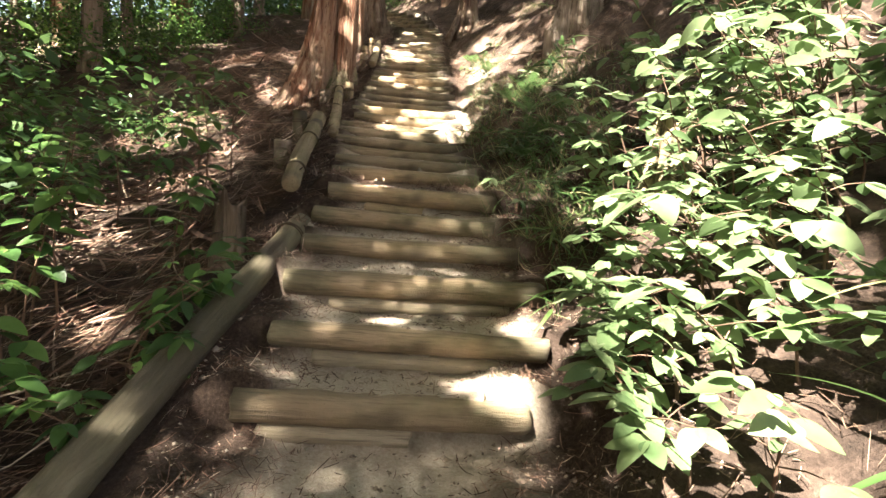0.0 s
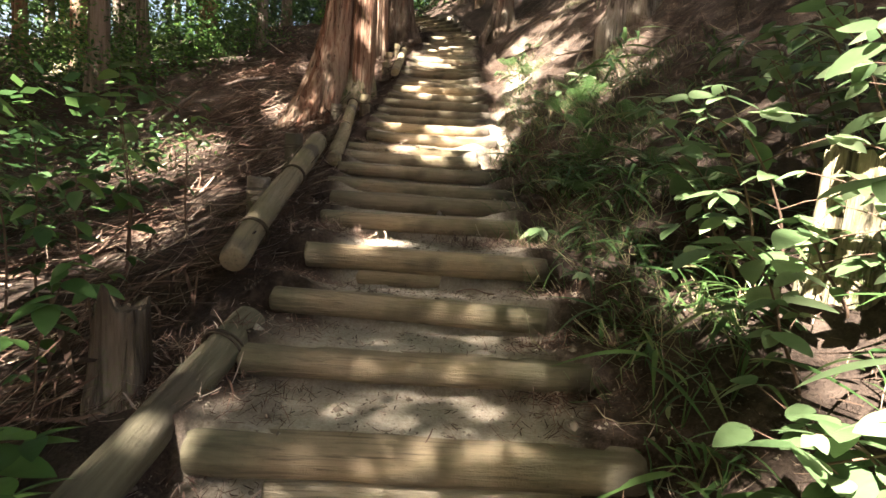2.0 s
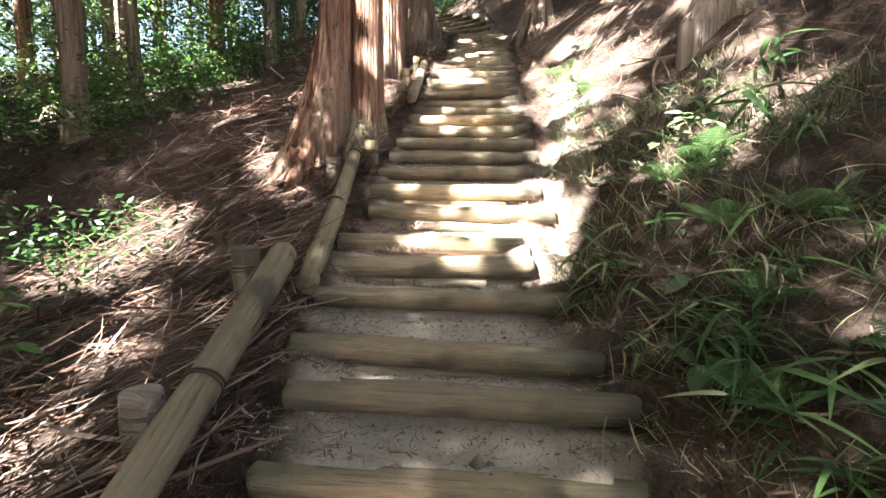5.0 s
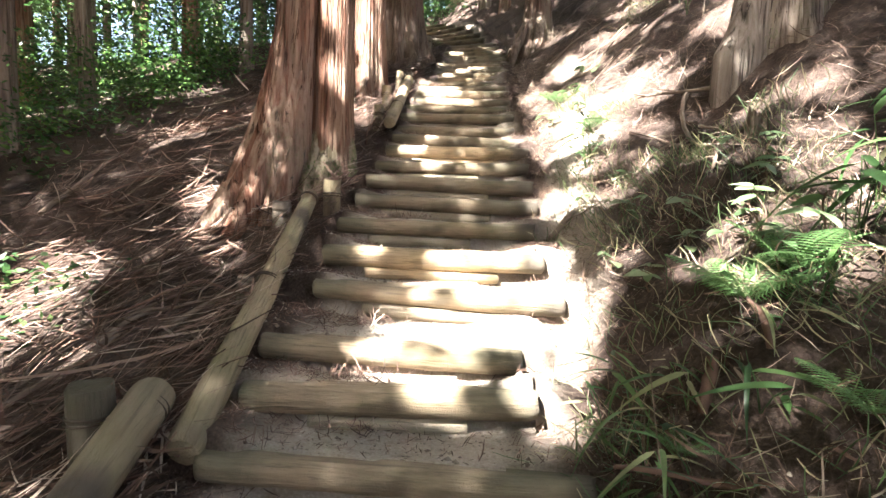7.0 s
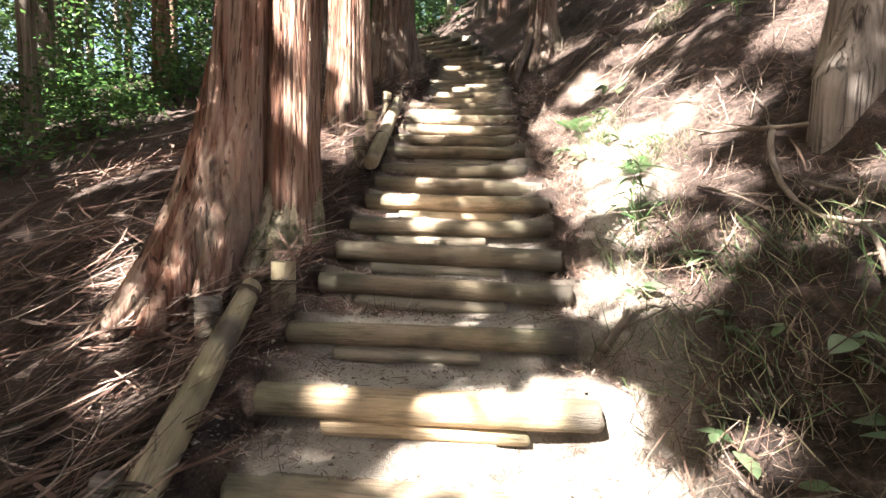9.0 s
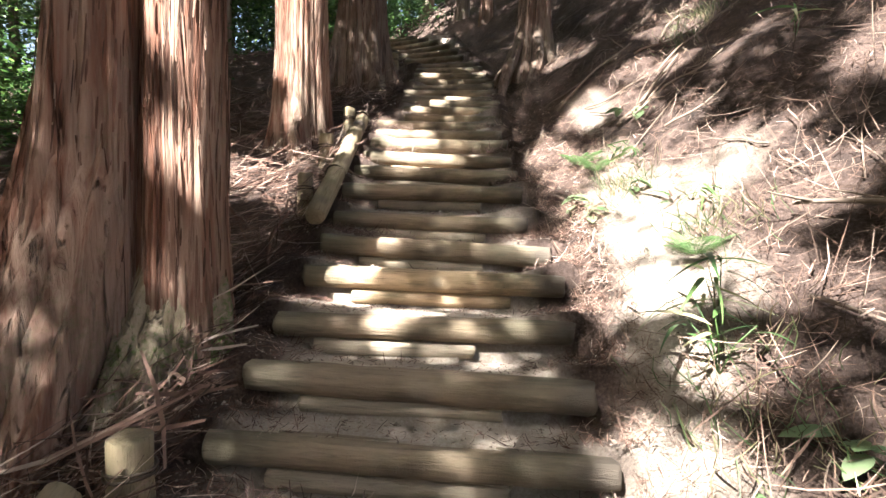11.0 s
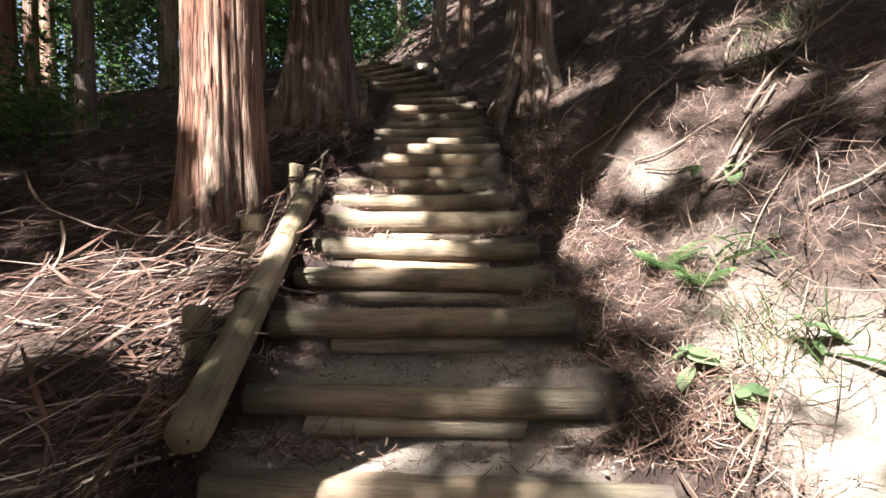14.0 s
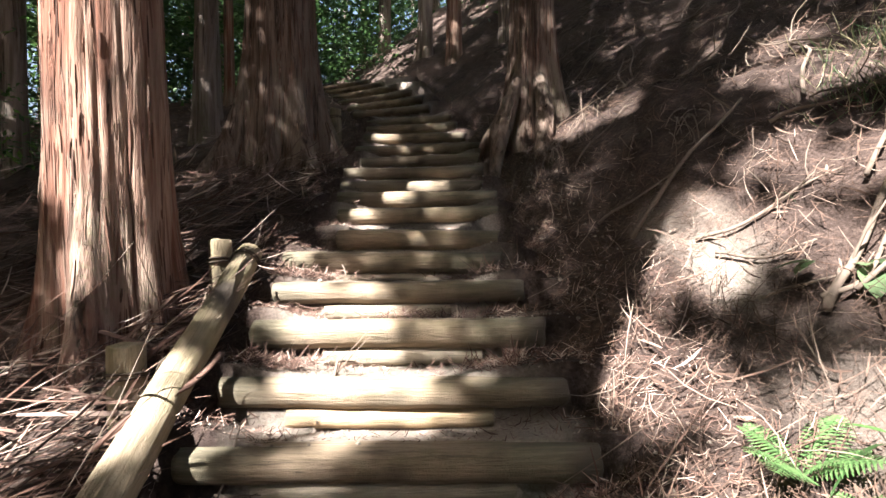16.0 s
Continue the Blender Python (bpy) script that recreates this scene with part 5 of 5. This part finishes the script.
def frond_mesh(length):
    """A fern frond along x: a midrib with toothed side leaflets."""
    quads = []
    n = 16
    for i in range(n):
        t = i / n
        x, z = length * (0.12 + 0.88 * t), 0.10 * length * math.sin(t * 2.6)
        ln = length * 0.32 * math.sin(math.pi * (0.18 + 0.8 * t)) ** 0.9
        for sgn in (-1, 1):
            m = 5
            for j in range(m):
                u0, u1 = j / m, (j + 1) / m
                w = length * 0.036 * (1 - 0.75 * u0)
                p0 = np.array((x + 0.25 * ln * u0, sgn * ln * u0, z - 0.15 * ln * u0 ** 2))
                p1 = np.array((x + 0.25 * ln * u1, sgn * ln * u1, z - 0.15 * ln * u1 ** 2))
                quads.append([p0, p0 + (w, 0, 0.002), p1 + (w * 0.25, 0, 0), p1])
                quads.append([p0, p1, p1 + (-w * 0.2, 0, 0), p0 + (-w, 0, 0.002)])
    v = np.array(quads).reshape(-1, 3)
    ribs = tube([(0, 0, 0), (length * 0.5, 0, 0.095 * length), (length, 0, 0.05 * length)], [0.003, 0.002, 0.001], 4)
    f = [(4 * i, 4 * i + 1, 4 * i + 2, 4 * i + 3) for i in range(len(quads))]
    v, f = joined([(v, f), ribs])
    return mesh_data("frond", v, f, FERN, False)


FRONDS = [frond_mesh(0.34), frond_mesh(0.26)]


def fern(x, y, n, seed, size=1.0, pitch=-22):
    g = random.Random(seed)
    ob = thing("fern", "green fern with feathery fronds on the bank", "fern", None, pose(x, y, ground_z(x, y)), "ferns on the bank")
    for k in range(n):
        part("frond", g.choice(FRONDS), ob, "", pose(0, 0, 0.02, g.uniform(-15, 15), pitch + g.uniform(-15, 12), 360 * k / n + g.uniform(-20, 20)) @ Matrix.Scale(size * g.uniform(0.8, 1.15), 4))


for k, (x, y, n, s) in enumerate([(0.78, 6.3, 9, 1.1), (0.98, 6.38, 8, 1.1), (1.2, 5.6, 6, 0.9), (0.34, 11.03, 6, 0.85), (0.42, 10.82, 5, 0.75), (0.61, 9.31, 6, 0.8), (0.91, 5.74, 6, 0.9), (0.9, 5.3, 7, 0.9), (0.75, 4.9, 6, 0.8), (1.15, 4.7, 7, 0.9), (0.45, 5.9, 4, 0.5), (1.3, 4.2, 6, 0.9)]):
    fern(x, y, n + 2, 500 + k, s * 0.85)


def build_grass():
    """Fine grass in tufts along the foot of the bank."""
    g = np.random.default_rng(77)
    tufts = [(0.45, 7.9, 0.35, 420), (0.6, 7.4, 0.3, 380), (0.5, 8.6, 0.3, 420), (0.75, 8.2, 0.35, 380), (0.95, 7.5, 0.4, 300), (0.45, 6.5, 0.25, 320), (0.3, 6.05, 0.2, 260), (0.6, 5.3, 0.4, 420), (0.75, 4.2, 0.4, 420), (0.8, 3.4, 0.35, 420),
             (0.45, 4.6, 0.25, 250), (0.55, 10.4, 0.25, 300), (0.75, 9.5, 0.25, 250), (1.3, 6.6, 0.4, 300), (1.3, 5.2, 0.5, 350), (1.5, 8.0, 0.4, 250), (1.6, 12.3, 0.3, 260), (1.95, 12.7, 0.3, 260), (1.2, 4.4, 0.4, 300), (1.2, 7.2, 0.4, 420), (0.9, 6.2, 0.35, 400), (1.6, 6.2, 0.4, 380), (1.0, 5.6, 0.35, 400), (1.1, 8.1, 0.35, 350)]
    for k, (x, y, r, n) in enumerate(tufts):
        n = int(n * (0.22 if k < 6 else 0.45))
        px, py = x + g.normal(0, r * 0.5, n), y + g.normal(0, r * 0.5, n)
        d = np.stack([g.normal(-0.35, 0.5, n), g.normal(-0.25, 0.5, n), g.uniform(0.25, 1.0, n)], -1)
        d /= np.linalg.norm(d, axis=1)[:, None]
        ln = g.uniform(0.10, 0.24, n)
        pos = np.stack([px, py, slope(px, py)[0]], -1) + d * ln[:, None] * 0.45
        nrm = np.cross(d, g.normal(0, 1, (n, 3)))
        nrm /= np.linalg.norm(nrm, axis=1)[:, None]
        v, q = ribbons(pos, d, nrm, ln, np.full(n, 0.006), 0.35, 600 + k, 3)
        thing("grass_tuft", "tuft of thin green and straw-coloured grass", "grass", fast_mesh("grass_tuft", v, q, GRASS), kind="stuff")


build_grass()

# ---- understory of the wood ----


def leaf_cloud(name, label, centres, per, spread, size, mat, seed):
    g = np.random.default_rng(seed)
    n = len(centres) * per
    c = np.repeat(centres, per, 0) + g.normal(0, 1, (n, 3)) * np.asarray(spread)
    d = g.normal(0, 1, (n, 3)) * (1, 1, 0.45)
    d /= np.linalg.norm(d, axis=1)[:, None]
    s = np.cross(d, np.array((0, 0, 1.0)) + g.normal(0, 0.5, (n, 3)))
    s /= np.linalg.norm(s, axis=1)[:, None]
    ln = size * g.uniform(0.6, 1.4, n)[:, None]
    v = np.stack([c - d * ln / 2, c + s * ln * 0.22, c + d * ln / 2, c - s * ln * 0.22], 1).reshape(-1, 3)
    return thing(name, label, "undergrowth", fast_mesh(name, v, np.arange(len(v)).reshape(-1, 4), mat), kind="stuff")


def build_understory():
    g = np.random.default_rng(55)

    def clumps(n, x0, x1, y0, y1, h0, h1):
        x, y = g.uniform(x0, x1, n), g.uniform(y0, y1, n)
        return np.stack([x, y, bank(x, y) + h0 + (h1 - h0) * g.uniform(0, 1, n) ** 1.5], -1)

    leaf_cloud("undergrowth", "dense green undergrowth between the trunks", clumps(170, -12, -6.0, 9, 17, 0.1, 1.7), 110, (0.30, 0.30, 0.16), 0.10, BUSH, 1)
    leaf_cloud("undergrowth", "green shrubs deep in the wood", clumps(170, -26, -7, 14, 30, 0.2, 2.8), 90, (0.5, 0.5, 0.22), 0.14, BUSH, 2)
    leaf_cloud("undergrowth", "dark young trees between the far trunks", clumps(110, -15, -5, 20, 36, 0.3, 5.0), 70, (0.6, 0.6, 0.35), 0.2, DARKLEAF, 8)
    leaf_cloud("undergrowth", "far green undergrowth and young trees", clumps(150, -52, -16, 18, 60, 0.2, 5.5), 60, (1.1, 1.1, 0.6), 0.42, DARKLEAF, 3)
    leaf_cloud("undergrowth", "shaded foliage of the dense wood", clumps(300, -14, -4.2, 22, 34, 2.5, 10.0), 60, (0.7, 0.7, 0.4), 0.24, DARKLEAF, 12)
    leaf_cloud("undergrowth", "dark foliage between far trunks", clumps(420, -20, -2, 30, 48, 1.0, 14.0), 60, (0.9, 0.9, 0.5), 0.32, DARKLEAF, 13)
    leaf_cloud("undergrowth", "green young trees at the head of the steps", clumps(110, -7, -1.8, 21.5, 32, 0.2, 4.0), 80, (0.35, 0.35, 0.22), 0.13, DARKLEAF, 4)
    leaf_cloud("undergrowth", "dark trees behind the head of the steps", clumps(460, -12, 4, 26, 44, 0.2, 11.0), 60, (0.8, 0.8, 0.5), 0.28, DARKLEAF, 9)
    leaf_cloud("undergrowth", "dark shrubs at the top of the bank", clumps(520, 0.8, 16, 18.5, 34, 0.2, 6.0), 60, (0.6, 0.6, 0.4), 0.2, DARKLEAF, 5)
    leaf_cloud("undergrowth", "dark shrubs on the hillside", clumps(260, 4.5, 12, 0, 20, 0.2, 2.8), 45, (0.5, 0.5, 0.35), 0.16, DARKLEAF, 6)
    leaf_cloud("shrub_leaves", "thin shaded shrubs with soft green leaves", clumps(50, -4.8, -2.4, 1.9, 4.8, 0.5, 1.8), 24, (0.22, 0.22, 0.10), 0.12, DARKLEAF, 10)
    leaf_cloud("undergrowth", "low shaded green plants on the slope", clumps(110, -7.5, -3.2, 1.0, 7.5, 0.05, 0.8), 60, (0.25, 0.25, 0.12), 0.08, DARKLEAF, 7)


build_understory()

# ---- torn bark pieces ----


def bark_piece(x, y, length, width, az, pitch, seed):
    """A thick curved slab of torn bark with ragged ends."""
    n = 9
    t = np.linspace(-0.5, 0.5, n)
    v = []
    for i, u in enumerate(t):
        w = width / 2 * (1 - 0.5 * abs(u) ** 1.5 * 2) * (1 + 0.2 * math.sin(seed * 3 + i * 2.1))
        z = 0.08 * length * math.sin(u * 3 + seed) ** 2
        y0 = 0.05 * length * math.sin(u * 4 + seed)
        v += [(u * length, y0 - w, z), (u * length, y0, z + 0.25 * w), (u * length, y0 + w, z), (u * length, y0, z + 0.25 * w - 0.007)]
    f = [(4 * i + a, 4 * i + (a + 1) % 4, 4 * i + 4 + (a + 1) % 4, 4 * i + 4 + a) for i in range(n - 1) for a in range(4)]
    f += [(3, 2, 1, 0), tuple(4 * (n - 1) + a for a in range(4))]
    lift = max(0.0, math.sin(radians(-pitch))) * length * 0.45 + 0.02
    thing("bark_piece", "torn slab of reddish cedar bark on the litter", "bark", mesh_data("bark_piece", v, f, NEEDLE), pose(x, y, ground_z(x, y) + lift, 0, pitch, az), "torn bark on the slope")


for k, (x, y, length, width, az, pitch) in enumerate([(-1.80, 2.12, 0.45, 0.035, 60, -30), (-1.62, 1.98, 0.3, 0.04, 120, -35), (-2.5, 6.3, 0.9, 0.05, 42, -16), (-2.3, 6.9, 0.7, 0.045, 48, -14), (-3.0, 8.75, 0.45, 0.08, -40, -10), (-3.35, 9.0, 0.6, 0.05, 40, -20),
                                                      (-2.75, 8.1, 0.6, 0.06, 50, -18), (-2.2, 11.25, 0.5, 0.05, 35, -15), (-2.05, 11.75, 0.5, 0.07, 55, -30), (-1.72, 11.35, 0.55, 0.06, 62, -22), (-2.55, 10.9, 0.4, 0.06, 20, -12), (-1.75, 9.75, 0.4, 0.03, 80, -55),
                                                      (-1.95, 9.4, 0.35, 0.06, 30, -30), (-3.1, 7.4, 0.8, 0.05, 44, -15), (-2.9, 5.9, 0.6, 0.04, 40, -15), (-2.2, 5.2, 0.7, 0.04, 46, -15), (0.05, 3.85, 0.22, 0.03, -25, -6), (0.55, 6.0, 0.25, 0.05, 70, -35), (0.75, 6.1, 0.22, 0.04, 95, -40), (0.5, 5.75, 0.6, 0.05, -15, -10), (-0.02, 11.58, 0.12, 0.025, 65, -8)]):
    bark_piece(x, y, length, width, az, pitch, k * 1.3)


def hanging_roots(x, y, z, n, seed):
    """Thin bare roots that hang from an overhang of the bank."""
    g = np.random.default_rng(seed)
    ob = thing("exposed_roots", "thin bare roots hanging from the eroded bank", "roots", None, pose(x, y, z))
    for k in range(n):
        a = np.array((g.uniform(-0.3, 0.3), g.uniform(-0.05, 0.25), g.uniform(0.05, 0.2)))
        a[2] = ground_z(x + a[0], y + a[1]) - z + 0.02
        b = a + (g.uniform(-0.22, 0.02), g.uniform(-0.3, -0.05), 0)
        b[2] = ground_z(x + b[0], y + b[1]) - z - 0.01
        m = (a + b) / 2 + (g.uniform(-0.05, 0.05), -0.05, g.uniform(0.04, 0.12))
        t = np.linspace(0, 1, 8)[:, None]
        v, f = tube((1 - t) ** 2 * a + 2 * t * (1 - t) * m + t ** 2 * b, np.linspace(0.007, 0.0025, 8) * g.uniform(0.5, 1.3), 5)
        part("root", mesh_data("root", v, f, BRANCH), ob)


for k, (x, y) in enumerate([(0.48, 14.35), (0.2, 14.0), (0.9, 12.9), (-0.05, 15.4)]):
    hanging_roots(x, y, ground_z(x, y), 16, 900 + k)
